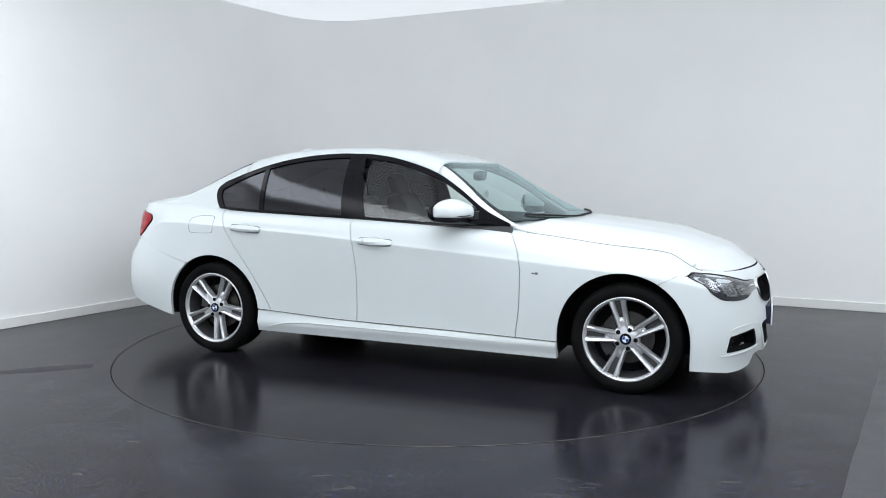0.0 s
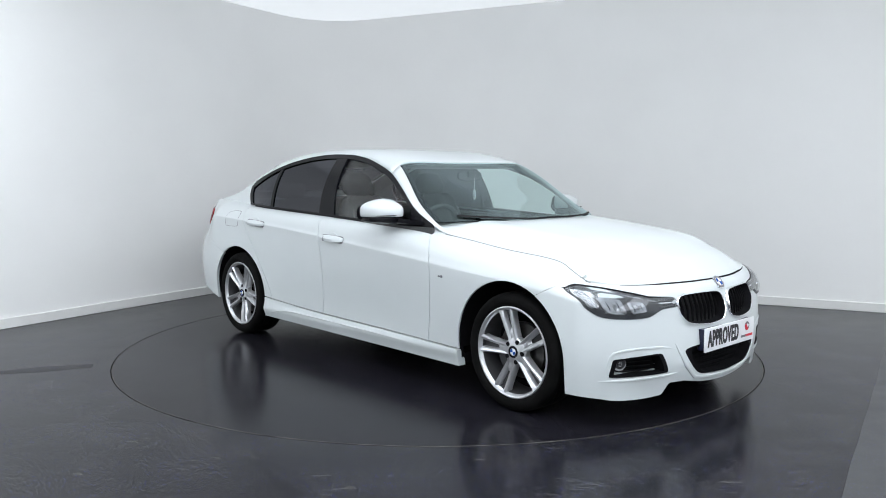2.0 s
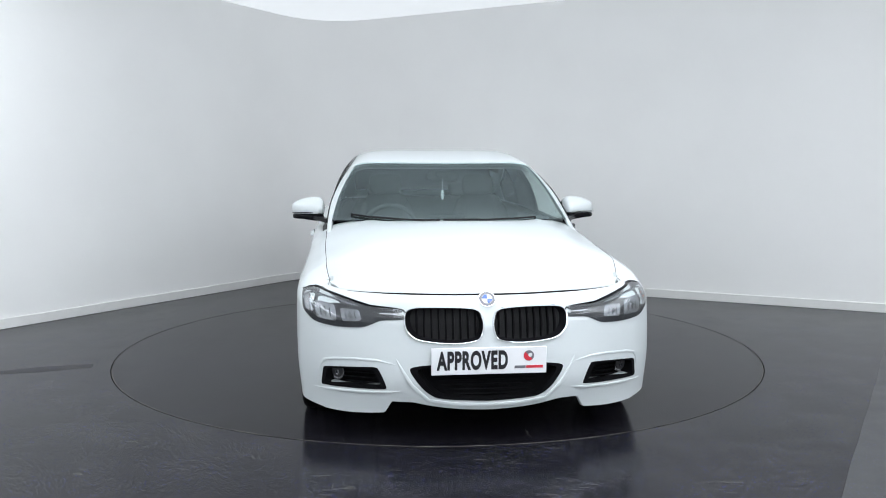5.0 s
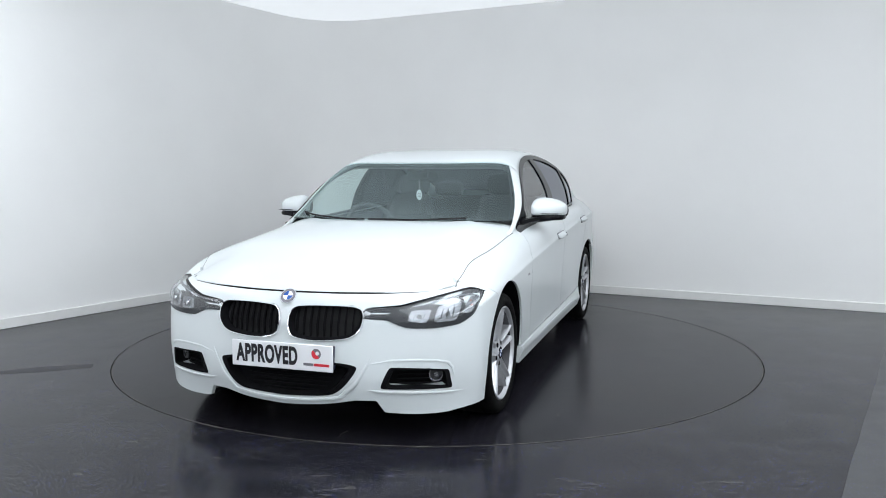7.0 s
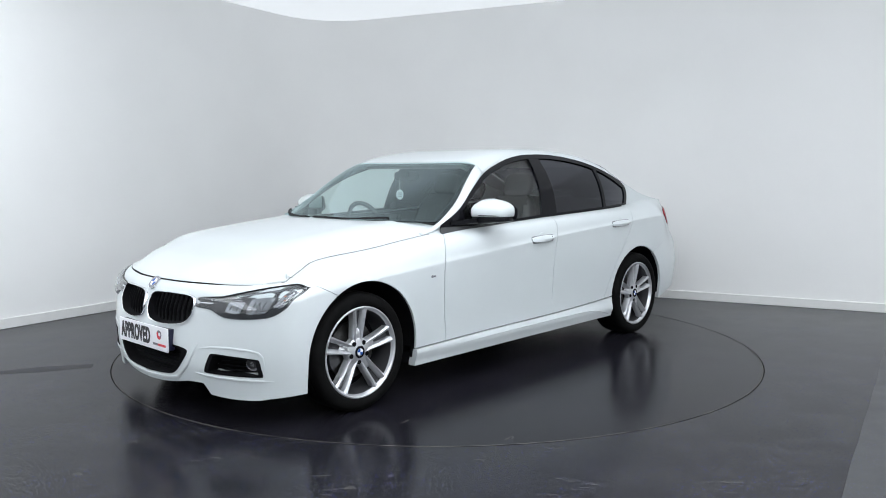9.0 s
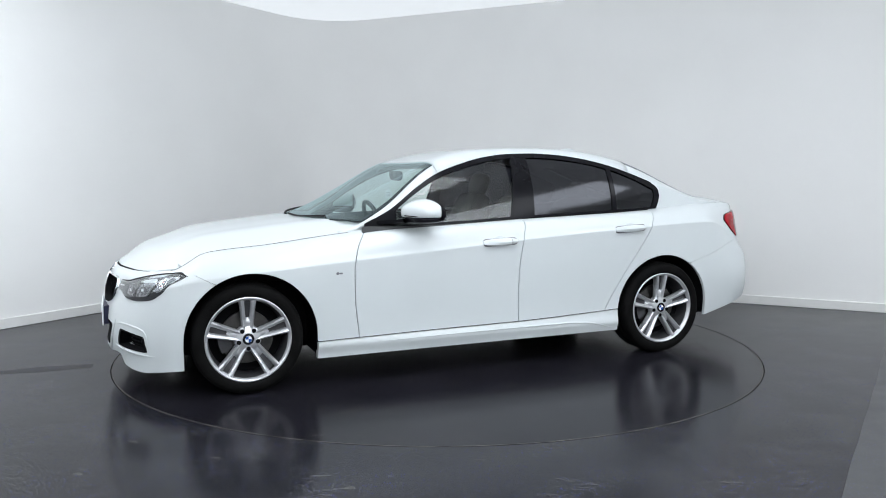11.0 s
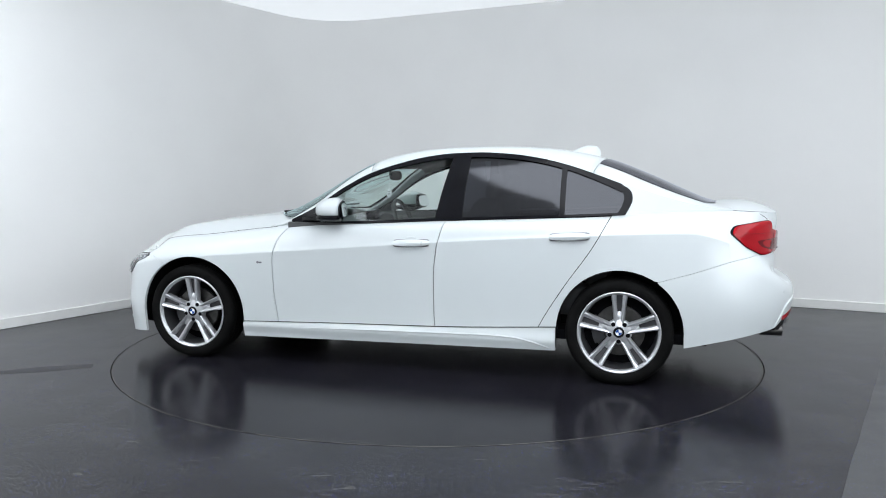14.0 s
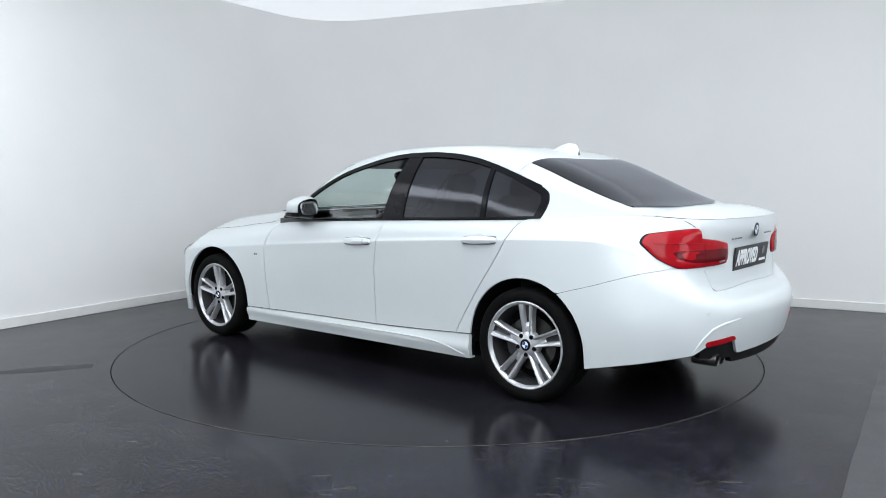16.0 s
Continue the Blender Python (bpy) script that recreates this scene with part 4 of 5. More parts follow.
                ridge([(sg * (lo[0] * 0.9 + hi[0] * 0.1), lo[1] * 0.9 + hi[1] * 0.1), (sg * (lo[0] * 0.1 + hi[0] * 0.9), lo[1] * 0.1 + hi[1] * 0.9)], nose, 0.0012, 0.0085, LAMP_DARK, "reflector_rib", lampb)
        corner = smooth_loop([(sg * q, z) for q, z in ((0.797, 0.600), (0.826, 0.612), (0.836, 0.668), (0.806, 0.668))], 5, 0.25)
        loop_patch(corner, nose, ((1.0, 0.003), (0.9, 0.007), (0.3, 0.005)), LAMP_SILVER, "corner_reflector", lampb, "bright clear lamp corner")
        loop_patch(shrink(HEAD, 0.985), nose, ((1.0, 0.004), (0.93, 0.011), (0.75, 0.016), (0.4, 0.018), (0.15, 0.018)), LENS_GLASS, "headlamp_lens", lampb, "clear headlamp cover")
    # dark strip for the shade in the bonnet's front joint, and the lamps' dark upper edge
    ys = even(-0.635, 0.635, 28)
    ridge([(y, 0.0) for y in ys], lambda y, z, o: skin(front_s(y, 0.692), z_top_s(front_s(y, 0.692)) - 0.0045 + z, 1 if y >= 0 else -1, o), 0.0032, 0.0022, DARK_INNER, "bonnet_joint_shade", car, "dark strip standing in for the shade in the bonnet joint", 1)
    for sg in (1, -1):
        ridge([(sg * q, z) for q, z in ((0.850, 0.685), (0.815, 0.696), (0.785, 0.700), (0.73, 0.690), (0.675, 0.677), (0.53, 0.639), (0.40, 0.630))], nose, 0.0045, 0.006, BLACK_TRIM, "lamp_upper_edge", car, "black lamp edge")
        ridge([(sg * 0.372, 0.612), (sg * 0.405, 0.600)], nose, 0.009, 0.004, ALLOY, "grille_wing", car, "small chrome grille wing")
    it = loop_patch(INTAKE, nose, ((1.0, -0.002), (0.99, 0.003), (0.90, 0.0025), (0.875, -0.05), (0.3, -0.055)), DARK_INNER, "lower_intake", car, "black lower air intake")
    for k in range(5):
        z = 0.235 + 0.022 * k
        w = 0.18 + 0.018 * k
        ridge([(-w, z), (0.0, z), (w, z)], lambda y, q, o: nose(y, q, o - 0.05), 0.004, 0.008, DARK_INNER, "mesh_bar", it)
    rim = [(0.415, 0.405), (0.392, 0.36), (0.345, 0.285), (0.27, 0.215), (0.14, 0.197), (0.0, 0.193)]
    ridge(rim + [(-y, z) for y, z in rim[-2::-1]], nose, 0.011, 0.007, PAINT, "intake_surround", car, "white intake surround")
    # plate, flat on the bumper
    bm = box_bm(2.158, 2.167, -0.262, 0.262, 0.343, 0.466, 0.003, 1)
    pl = part("front_plate", bm, PLATE_WHITE, car, "white show plate with black lettering")
    part("plate_backing", box_bm(2.120, 2.1575, -0.255, 0.255, 0.350, 0.460, 0.004, 1), NAVY, pl, "dark blue plate backing")
    m = basis((2.1678, -0.075, 0.404), (0, 1, 0), (0, 0, 1))
    text_part("APPROVED", 0.112, m, PLATE_BLACK, "plate_lettering", pl, "black bold letters", 0.535, 0.0046)
    m = basis((2.1672, 0.18, 0.425), (0, 1, 0), (0, 0, 1))
    part("plate_mark", disc_bm(0.024, m, 0.001), INK_GREY, pl, "round grey and red mark")
    part("plate_mark_half", disc_bm(0.023, m, 0.0016, 10, math.pi * 0.75, math.pi * 1.75), INK_RED, pl)
    part("plate_mark_dot", disc_bm(0.009, basis((2.1672, 0.186, 0.428), (0, 1, 0), (0, 0, 1)), 0.0022), PLATE_WHITE, pl)
    part("plate_word", box_bm(2.167, 2.1682, 0.115, 0.165, 0.368, 0.380), INK_GREY, pl, "grey word bar", False)
    part("plate_word", box_bm(2.167, 2.1682, 0.168, 0.245, 0.368, 0.380), INK_RED, pl, "red word bar", False)
    c = nose(0.0, 0.672, 0.001)
    d = (nose(0.0, 0.69, 0.0) - nose(0.0, 0.65, 0.0)).normalized()
    # ring painted grey here for the reflection that pales the front badge
    roundel(basis(c, (0, 1, 0), d), 0.040, car, INK_GREY)


def build_stern(car):
    for sg in (1, -1):
        TAIL = smooth_loop([(sg * q, z) for q, z in ((0.762, 0.893), (0.735, 0.942), (0.66, 0.962), (0.575, 0.968), (0.565, 0.922), (0.45, 0.905), (0.362, 0.884), (0.345, 0.83), (0.372, 0.784), (0.55, 0.776), (0.69, 0.775), (0.745, 0.82))], 6, 0.30)
        seal = loop_patch(TAIL, stern, ((1.005, -0.004), (1.002, 0.002), (0.98, 0.003)), BLACK_TRIM, "tail_lamp_seal", car, "black lamp seal")
        tl = loop_patch(shrink(TAIL, 0.985), stern, ((1.0, -0.003), (0.99, 0.009), (0.93, 0.014), (0.7, 0.017), (0.4, 0.018), (0.15, 0.018)), RED_LENS, "tail_lamp", car, "red wraparound tail lamp")
        band = smooth_loop([(sg * q, z) for q, z in ((0.69, 0.855), (0.60, 0.865), (0.40, 0.862), (0.375, 0.835), (0.40, 0.805), (0.60, 0.800), (0.68, 0.82))], 5, 0.4)
        loop_patch(band, lambda y, z, o: stern(y, z, o), ((1.0, 0.0165), (0.9, 0.0185), (0.4, 0.0192)), DARK_RED, "lamp_band", tl, "darker red lower lamp band")
        ridge([(sg * q, z) for q, z in ((0.755, 0.897), (0.70, 0.897), (0.60, 0.897), (0.40, 0.880))], stern, 0.003, 0.0205, RED_LENS, "lamp_crease", tl)
        ridge([(sg * 0.558, 0.918), (sg * 0.552, 0.85), (sg * 0.548, 0.78)], stern, 0.002, 0.0195, DARK_RED, "lamp_split", tl)
        ridge([(sg * 0.46, 0.797), (sg * 0.39, 0.801)], stern, 0.007, 0.021, INK_GREY, "reversing_lamp", tl, "small clear reversing lamp")
        # bumper corner cut: red reflector and black insert
        refl = smooth_loop([(sg * q, z) for q, z in ((0.640, 0.418), (0.47, 0.434), (0.445, 0.410), (0.635, 0.392))], 5, 0.2)
        loop_patch(refl, stern, ((1.0, -0.004), (0.97, 0.004), (0.3, 0.005)), RED_LENS, "bumper_reflector", car, "red bumper reflector")
        ridge([(sg * q, z) for q, z in ((0.70, 0.36), (0.665, 0.43), (0.62, 0.478), (0.55, 0.502), (0.42, 0.518))], stern, 0.008, 0.008, PAINT, "bumper_blade", car, "white bumper edge")
        part("parking_sensor", disc_bm(0.011, basis(stern(sg * 0.64, 0.56, 0.0), stern(sg * 0.62, 0.56) - stern(sg * 0.66, 0.56), (0, 0, 1)), 0.002), PAINT, car, "white parking sensor")
    # diffuser insert across the tail
    f = lambda u, z, o: stern(u, 0.40, o - 0.012 - 0.25 * (0.41 - z)) * 1.0 + Vector((0, 0, z - 0.40))
    us = even(-0.655, 0.655, 40)
    lo = lambda u: 0.270 + 0.03 * (abs(u) / 0.655) ** 2 - 0.0 + (0.03 if abs(u) > 0.40 else 0.0)
    panel("diffuser", f, us, 8, lo, lambda u: 0.412, BLACK_PLASTIC, car, "black rear diffuser insert", lip=0.05)
    for y in (0.46, 0.535):
        bm = lathe([(0.026, 0.0), (0.030, -0.004), (0.032, 0.0), (0.032, 0.12), (0.026, 0.12), (0.026, 0.0)], 28, "x")
        bm.transform(pose(-2.335, y, 0.312))
        bmesh.ops.recalc_face_normals(bm, faces=bm.faces)
        pipe = part("exhaust_pipe", bm, STEEL, car, "dark steel exhaust tailpipe")
        bm = lathe([(0.001, 0.0), (0.0265, 0.0)], 24, "x")
        bm.transform(pose(-2.29, y, 0.312))
        part("pipe_inside", bm, DARK_INNER, pipe, "black disc closing the pipe inside")
    # plate in its recess, tilted with the lid
    x0 = stern(0.0, 0.79, 0.0).x
    tilt = basis((x0 - 0.012, 0.0, 0.793), (0, -1, 0), (-0.12, 0, 1))
    bm = box_bm(-0.262, 0.262, -0.062, 0.062, -0.006, 0.004, 0.002, 1)
    bm.transform(tilt)
    pl = part("rear_plate", bm, PLATE_BLACK, car, "black show plate with white lettering")
    text_part("APPROVED", 0.112, tilt @ pose(-0.075, 0, 0.006), PLATE_WHITE, "plate_lettering", pl, "white bold letters", 0.535, 0.0046)
    part("plate_mark", disc_bm(0.022, tilt @ pose(0.18, 0.022, 0.005), 0.001), INK_GREY, pl, "round grey mark")
    bm = box_bm(0.13, 0.235, -0.038, -0.024, 0.004, 0.0058)
    bm.transform(tilt)
    part("plate_word", bm, PLATE_WHITE, pl, "pale word bar", False)
    c = stern(0.0, 0.938, 0.002)
    roundel(basis(c, (0, -1, 0), (-0.05, 0, 1)), 0.040, car)
    for y0, y1, z in ((0.30, 0.19, 0.905), (-0.20, -0.31, 0.912)):
        for k in range(4):
            y = y0 + (y1 - y0) * k / 3
            ridge([(y - 0.011, z), (y + 0.011, z)], stern, 0.008, 0.004, CHROME, "model_lettering", car, "small chrome lettering")
    for sg in (1, -1):
        ridge([(sg * 0.585, 0.972), (sg * 0.60, 0.99), (sg * 0.618, 1.008)], lambda y, z, o: stern(y, z, o + 0.0), 0.002, 0.0012, DARK_INNER, "lid_gap", car, "dark boot lid gap")


def build_wheel(car):
    w = tagged(new("wheel"), "silver double-spoke alloy wheel with low-profile tyre")
    w.parent = car
    prof = [(0.236, -0.010), (0.243, 0.000), (0.252, 0.006), (0.268, 0.0095), (0.285, 0.008), (0.298, 0.002), (0.306, -0.008), (0.311, -0.020), (0.313, -0.032),
            (0.3135, -0.052), (0.307, -0.053), (0.307, -0.061), (0.3138, -0.062), (0.314, -0.098), (0.307, -0.099), (0.307, -0.107), (0.314, -0.108), (0.3138, -0.148), (0.307, -0.149), (0.307, -0.157), (0.3135, -0.158),
            (0.313, -0.185), (0.308, -0.203), (0.295, -0.214), (0.262, -0.218), (0.238, -0.208)]
    bm = lathe(prof, 72, "y")
    bmesh.ops.recalc_face_normals(bm, faces=bm.faces)
    part("tyre", bm, RUBBER, w, "black low-profile tyre")
    prof = [(0.236, -0.012), (0.2415, -0.004), (0.2415, 0.001), (0.236, 0.003), (0.230, 0.0), (0.225, -0.008), (0.221, -0.016)]
    bm = lathe(prof, 72, "y")
    bmesh.ops.recalc_face_normals(bm, faces=bm.faces)
    rim = part("rim", bm, ALLOY, w, "silver alloy rim")
    # barrel of the same silver rim, darkened by colour where shade falls
    bm = lathe([(0.2215, -0.015), (0.216, -0.05), (0.208, -0.12), (0.212, -0.20)], 72, "y")
    bmesh.ops.recalc_face_normals(bm, faces=bm.faces)
    part("barrel", bm, ALLOY_DARK, w, "silver rim barrel coloured dark grey for its shade")
    face = curve_of(((0.02, -0.016), (0.06, -0.022), (0.12, -0.014), (0.18, -0.006), (0.228, -0.003)))
    for k in range(5):
        turn = Matrix.Rotation(-2 * math.pi * k / 5, 4, "Y")
        for sd in (1, -1):
            rows = []
            for r in (0.035, 0.07, 0.11, 0.15, 0.19, 0.228):
                t = (r - 0.035) / 0.193
                mid = sd * (0.0165 + 0.0180 * t ** 1.1)
                half = 0.0122 - 0.0008 * t + 0.004 * t ** 6
                y = face(r)
                sec = [(mid - half * 1.15, y - 0.045), (mid - half, y - 0.009 - (0.004 if sd > 0 else 0.0)), (mid - half * 0.35, y - (0.003 if sd > 0 else 0.0)), (mid + half * 0.35, y - (0.003 if sd < 0 else 0.0)), (mid + half, y - 0.009 - (0.004 if sd < 0 else 0.0)), (mid + half * 1.15, y - 0.045)]
                rows.append([turn @ Vector((a, b, r)) for a, b in sec])
            bm = grid_bm(rows)
            bmesh.ops.recalc_face_normals(bm, faces=bm.faces)
            part("spoke", bm, ALLOY, w, "silver wheel spoke")
        # root that joins the pair near the hub, running out into the slot
        rows = []
        for r, hw, d in ((0.030, 0.022, 0.002), (0.060, 0.024, 0.002), (0.090, 0.022, 0.004), (0.108, 0.017, 0.008), (0.122, 0.010, 0.022)):
            y = face(r) - d
            rows.append([turn @ Vector((a, b, r)) for a, b in ((-hw, y - 0.010), (-hw * 0.45, y - 0.004), (0.0, y - 0.006), (hw * 0.45, y - 0.004), (hw, y - 0.010))])
        bm = grid_bm(rows)
        bmesh.ops.recalc_face_normals(bm, faces=bm.faces)
        part("spoke_root", bm, ALLOY, w, "silver root of a spoke pair")
        # dark sheet behind the slot, put in for the shade between the spokes
        rows = []
        for r in (0.06, 0.12, 0.18, 0.226):
            y = face(r) - 0.034
            rows.append([turn @ Vector((a, y, r)) for a in (-0.022 - 0.012 * r / 0.226, 0.022 + 0.012 * r / 0.226)])
        bm = grid_bm(rows)
        bmesh.ops.recalc_face_normals(bm, faces=bm.faces)
        part("slot_shade", bm, ALLOY_DARK, w, "dark sheet standing in for the shade between a pair of spokes")
    bm = lathe([(0.001, -0.018), (0.034, -0.017), (0.040, -0.019), (0.060, -0.023), (0.074, -0.030), (0.078, -0.06)], 40, "y")
    bmesh.ops.recalc_face_normals(bm, faces=bm.faces)
    hub = part("hub", bm, ALLOY, w, "silver wheel hub")
    # flat dark discs paint the shade in the bolt holes
    for k in range(5):
        a = 2 * math.pi * (k + 0.5) / 5
        m = basis((0.055 * math.sin(a), -0.021, 0.055 * math.cos(a)), (-1, 0, 0), (0, 0, 1))
        part("bolt_hole_shade", disc_bm(0.0125, m, 0.002, 16), DARK_INNER, w, "flat dark disc standing in for a shaded wheel bolt hole")
    m = basis((0, -0.017, 0), (-1, 0, 0), (0, 0, 1))
    part("cap_ring", disc_bm(0.033, m, 0.003), CHROME, w)
    part("cap", disc_bm(0.0305, m, 0.0045), BLACK_TRIM, w, "round blue and white wheel cap")
    part("cap_disc", disc_bm(0.019, m, 0.0055), PLATE_WHITE, w)
    for q in (0, 1):
        part("cap_quarter", disc_bm(0.018, m, 0.0065, 8, math.pi * (q + 0.5), math.pi * (q + 1.0)), BLUE, w)
    bm = lathe([(0.06, -0.085), (0.150, -0.085), (0.150, -0.107), (0.06, -0.107)], 48, "y")
    bmesh.ops.recalc_face_normals(bm, faces=bm.faces)
    part("brake_disc", bm, STEEL, w, "steel brake disc")
    rows = []
    for r, y in ((0.095, -0.072), (0.160, -0.072), (0.165, -0.12), (0.09, -0.12)):
        rows.append([(r * math.cos(a), y, r * math.sin(a)) for a in even(-0.55, 0.55, 10)])
    bm = grid_bm(rows + rows[:1])
    bmesh.ops.recalc_face_normals(bm, faces=bm.faces)
    part("brake_caliper", bm, ALLOY_DARK, w, "grey brake caliper")
    # black disc closes the wheel to give the shade behind it
    bm = lathe([(0.001, -0.14), (0.212, -0.14)], 40, "y")
    part("wheel_back_shade", bm, DARK_INNER, w, "black disc standing in for the shade behind the wheel")
    spots = ((1.405, 0.862, 0, 0), (-1.405, 0.868, 0, 0), (1.405, -0.862, 14, 180), (-1.405, -0.868, -28, 180))
    w.matrix_basis = pose(spots[0][0], spots[0][1], 0.3145)
    for x, y, ry, rz in spots[1:]:
        copy_thing(w, pose(x, y, 0.3145, 0, ry, rz))


def squircle(c, r, power, n=20, m=12):
    """A rounded block."""
    rows = []
    sgn = lambda v, p: math.copysign(abs(v) ** p, v)
    for i in range(m + 1):
        b = -math.pi / 2 + math.pi * i / m
        rows.append([(c[0] + r[0] * sgn(math.cos(b), power) * sgn(math.cos(a), power), c[1] + r[1] * sgn(math.cos(b), power) * sgn(math.sin(a), power), c[2] + r[2] * sgn(math.sin(b), power))
                     for a in even(0, 2 * math.pi * (n - 1) / n, n - 1)])
    bm = grid_bm(rows, True)
    bmesh.ops.remove_doubles(bm, verts=bm.verts, dist=0.0002)
    bmesh.ops.recalc_face_normals(bm, faces=bm.faces)
    return bm


def build_fittings(car):
    for sg in (1, -1):
        # door mirror: cap, base and glass
        bm = squircle((0.388, sg * 0.900, 1.024), (0.092, 0.106, 0.065), 0.48)
        for v in bm.verts:
            if v.co.x < 0.305:
                v.co.x = 0.305 - (0.305 - v.co.x) * 0.15
            outer = max((abs(v.co.y) - 0.86) / 0.164, 0.0)
            v.co.x -= 0.055 * outer ** 1.7 * max((v.co.x - 0.32) / 0.15, 0.0) + 0.20 * (abs(v.co.y) - 0.90)
            up = max(v.co.z - 0.984, 0.0)
            t = (v.co.x - 0.375) / 0.113
            v.co.z -= up * (0.42 * max(t, 0) ** 1.4 + 0.46 * min(outer, 1.0) ** 1.8)
            v.co.z = max(v.co.z, 0.982)
        mir = part("door_mirror", bm, PAINT, car, "white door mirror with black base")
        bm = squircle((0.380, sg * 0.898, 0.966), (0.084, 0.102, 0.020), 0.6)
        for v in bm.verts:
            v.co.x -= 0.20 * (abs(v.co.y) - 0.90)
            if v.co.z < 0.966:
                v.co.z -= 0.16 * max(0.93 - abs(v.co.y), 0.0)
        part("mirror_base", bm, BLACK_TRIM, mir, "black mirror base")
        ridge([(-0.08, 0.0), (0.0, 0.0), (0.07, 0.0)], lambda y, z, o, sg=sg: Vector((0.482 - 0.05 * max((0.065 + y) / 0.164, 0) ** 1.7 + o * 0.5, sg * (0.925 + y), 0.990 + z)), 0.003, 0.003, BLACK_TRIM, "mirror_line", mir)
        rows = []
        for t in even(0, 1, 6):
            c = Vector((0.44, sg * 0.86, 0.960)).lerp(Vector((0.575, sg * 0.775, 0.945)), t)
            rows.append([(c.x + 0.05 * q, c.y, c.z + 0.018 * h) for q, h in ((-1, -0.6), (-1, 0.6), (0, 1), (1, 0.6), (1, -0.6), (0, -1))])
        bm = grid_bm(rows, True)
        bmesh.ops.recalc_face_normals(bm, faces=bm.faces)
        part("mirror_arm", bm, BLACK_TRIM, mir, "black mirror arm")
        bm = squircle((0.297, sg * 0.899, 1.012), (0.010, 0.104, 0.060), 0.56)
        for v in bm.verts:
            v.co.x -= 0.20 * (abs(v.co.y) - 0.90)
            v.co.z -= 0.40 * max(v.co.z - 0.984, 0.0) * min(max((abs(v.co.y) - 0.86) / 0.164, 0.0), 1.0) ** 1.8
        part("mirror_rim", bm, BLACK_TRIM, mir, "black mirror rim")
        bm = squircle((0.2875, sg * 0.900, 1.010), (0.0025, 0.088, 0.044), 0.6)
        for v in bm.verts:
            v.co.x -= 0.20 * (abs(v.co.y) - 0.90) - 0.16 * (v.co.z - 1.054)
        part("mirror_glass", bm, CHROME, mir, "mirror glass")
        # door handles with finger scoops
        for x0, x1, z0, z1 in ((-0.265, -0.030, 0.818, 0.812), (-1.232, -0.995, 0.878, 0.868)):
            xm, zm = (x0 + x1) / 2, (z0 + z1) / 2
            scoop = smooth_loop([(xm - 0.075, zm + 0.004), (xm, zm + 0.040), (xm + 0.075, zm + 0.004), (xm, zm - 0.016)], 6, 0.5)
            place = lambda x, z, o, sg=sg: skin_x(x, z, sg, o)
            loop_patch(scoop, place, ((1.0, 0.0006), (0.94, 0.0048), (0.78, 0.0035), (0.2, 0.0012)), PAINT, "handle_scoop", car, "white finger scoop")
            # grey patch under the handle paints the shadow in its gap
            shade_ring = smooth_loop([(x0 + 0.002, z0), (x0 + 0.018, z0 + 0.0215), (x1 - 0.018, z1 + 0.0215), (x1 - 0.002, z1), (x1 - 0.018, z1 - 0.0235), (x0 + 0.018, z0 - 0.0235)], 6, 0.30)
            loop_patch(shade_ring, place, ((1.0, 0.0008), (0.98, 0.0055), (0.3, 0.0055)), INK_GREY, "handle_shade", car, "thin grey patch painted as the shade round the door handle")
            rows = []
            for t in even(0, 1, 14):
                x, z = x0 + (x1 - x0) * t, z0 + (z1 - z0) * t
                e = math.sin(math.pi * min(max(t, 0.02), 0.98)) ** 0.24
                lift = 0.010 + 0.020 * math.sin(math.pi * t) ** 0.6
                h = 0.0225 * e
                rows.append([skin_x(x, z + h * q, sg, lift * k) for q, k in ((-1, 0.55), (-0.75, 0.95), (0.0, 1.12), (0.75, 0.95), (1, 0.55), (0.6, 0.3), (-0.6, 0.3))])
            bm = grid_bm(rows, True)
            bmesh.ops.holes_fill(bm, edges=[e for e in bm.edges if e.is_boundary])
            bmesh.ops.recalc_face_normals(bm, faces=bm.faces)
            hd = part("door_handle", bm, PAINT, car, "white door handle")
            if x0 > -0.5:
                ridge([(x0 + 0.045, zm - 0.014), (x0 + 0.045, zm + 0.014)], lambda x, z, o, sg=sg: skin_x(x, z, sg, o + 0.028), 0.0012, 0.0012, INK_GREY, "lock_cover_line", hd)
        # fender emblem
        for q, m in ((0.0, CHROME), (0.020, INK_GREY)):
            ridge([(0.905 - q, 0.665), (0.885 - q, 0.665)], lambda x, z, o, sg=sg: skin_x(x, z, sg, o), 0.009 if q == 0 else 0.006, 0.003, m if q else INK_GREY, "fender_emblem", car, "small fender emblem")
        # black strip put in for the shade in the joint above the sill
        panel("sill_shade", lambda x, z, o, sg=sg: skin_x(x, z, sg, o - 0.018), even(-1.05, 1.02, 30), 1, lambda x: sill_top(x) - 0.012, lambda x: sill_top(x) + 0.012, DARK_INNER, car, "black strip standing in for the shade over the sill", lip=0.004)
        # flared ridge on the skirt's rear end
        ridge([(x, z) for x, z in ((-1.00, 0.205), (-0.90, 0.235), (-0.80, 0.256), (-0.66, 0.264), (-0.40, 0.262), (0.2, 0.255), (0.85, 0.243))], lambda x, z, o, sg=sg: skin_x(x, z, sg, o + 0.012), 0.006, 0.007, PAINT, "skirt_edge", car, "white skirt edge")
    # fuel flap on one side
    flap = smooth_loop([(-1.585, 0.93), (-1.49, 0.952), (-1.385, 0.945), (-1.385, 0.84), (-1.49, 0.832), (-1.582, 0.838)], 6, 0.25)
    place = lambda x, z, o: skin_x(x, z, -1, o)
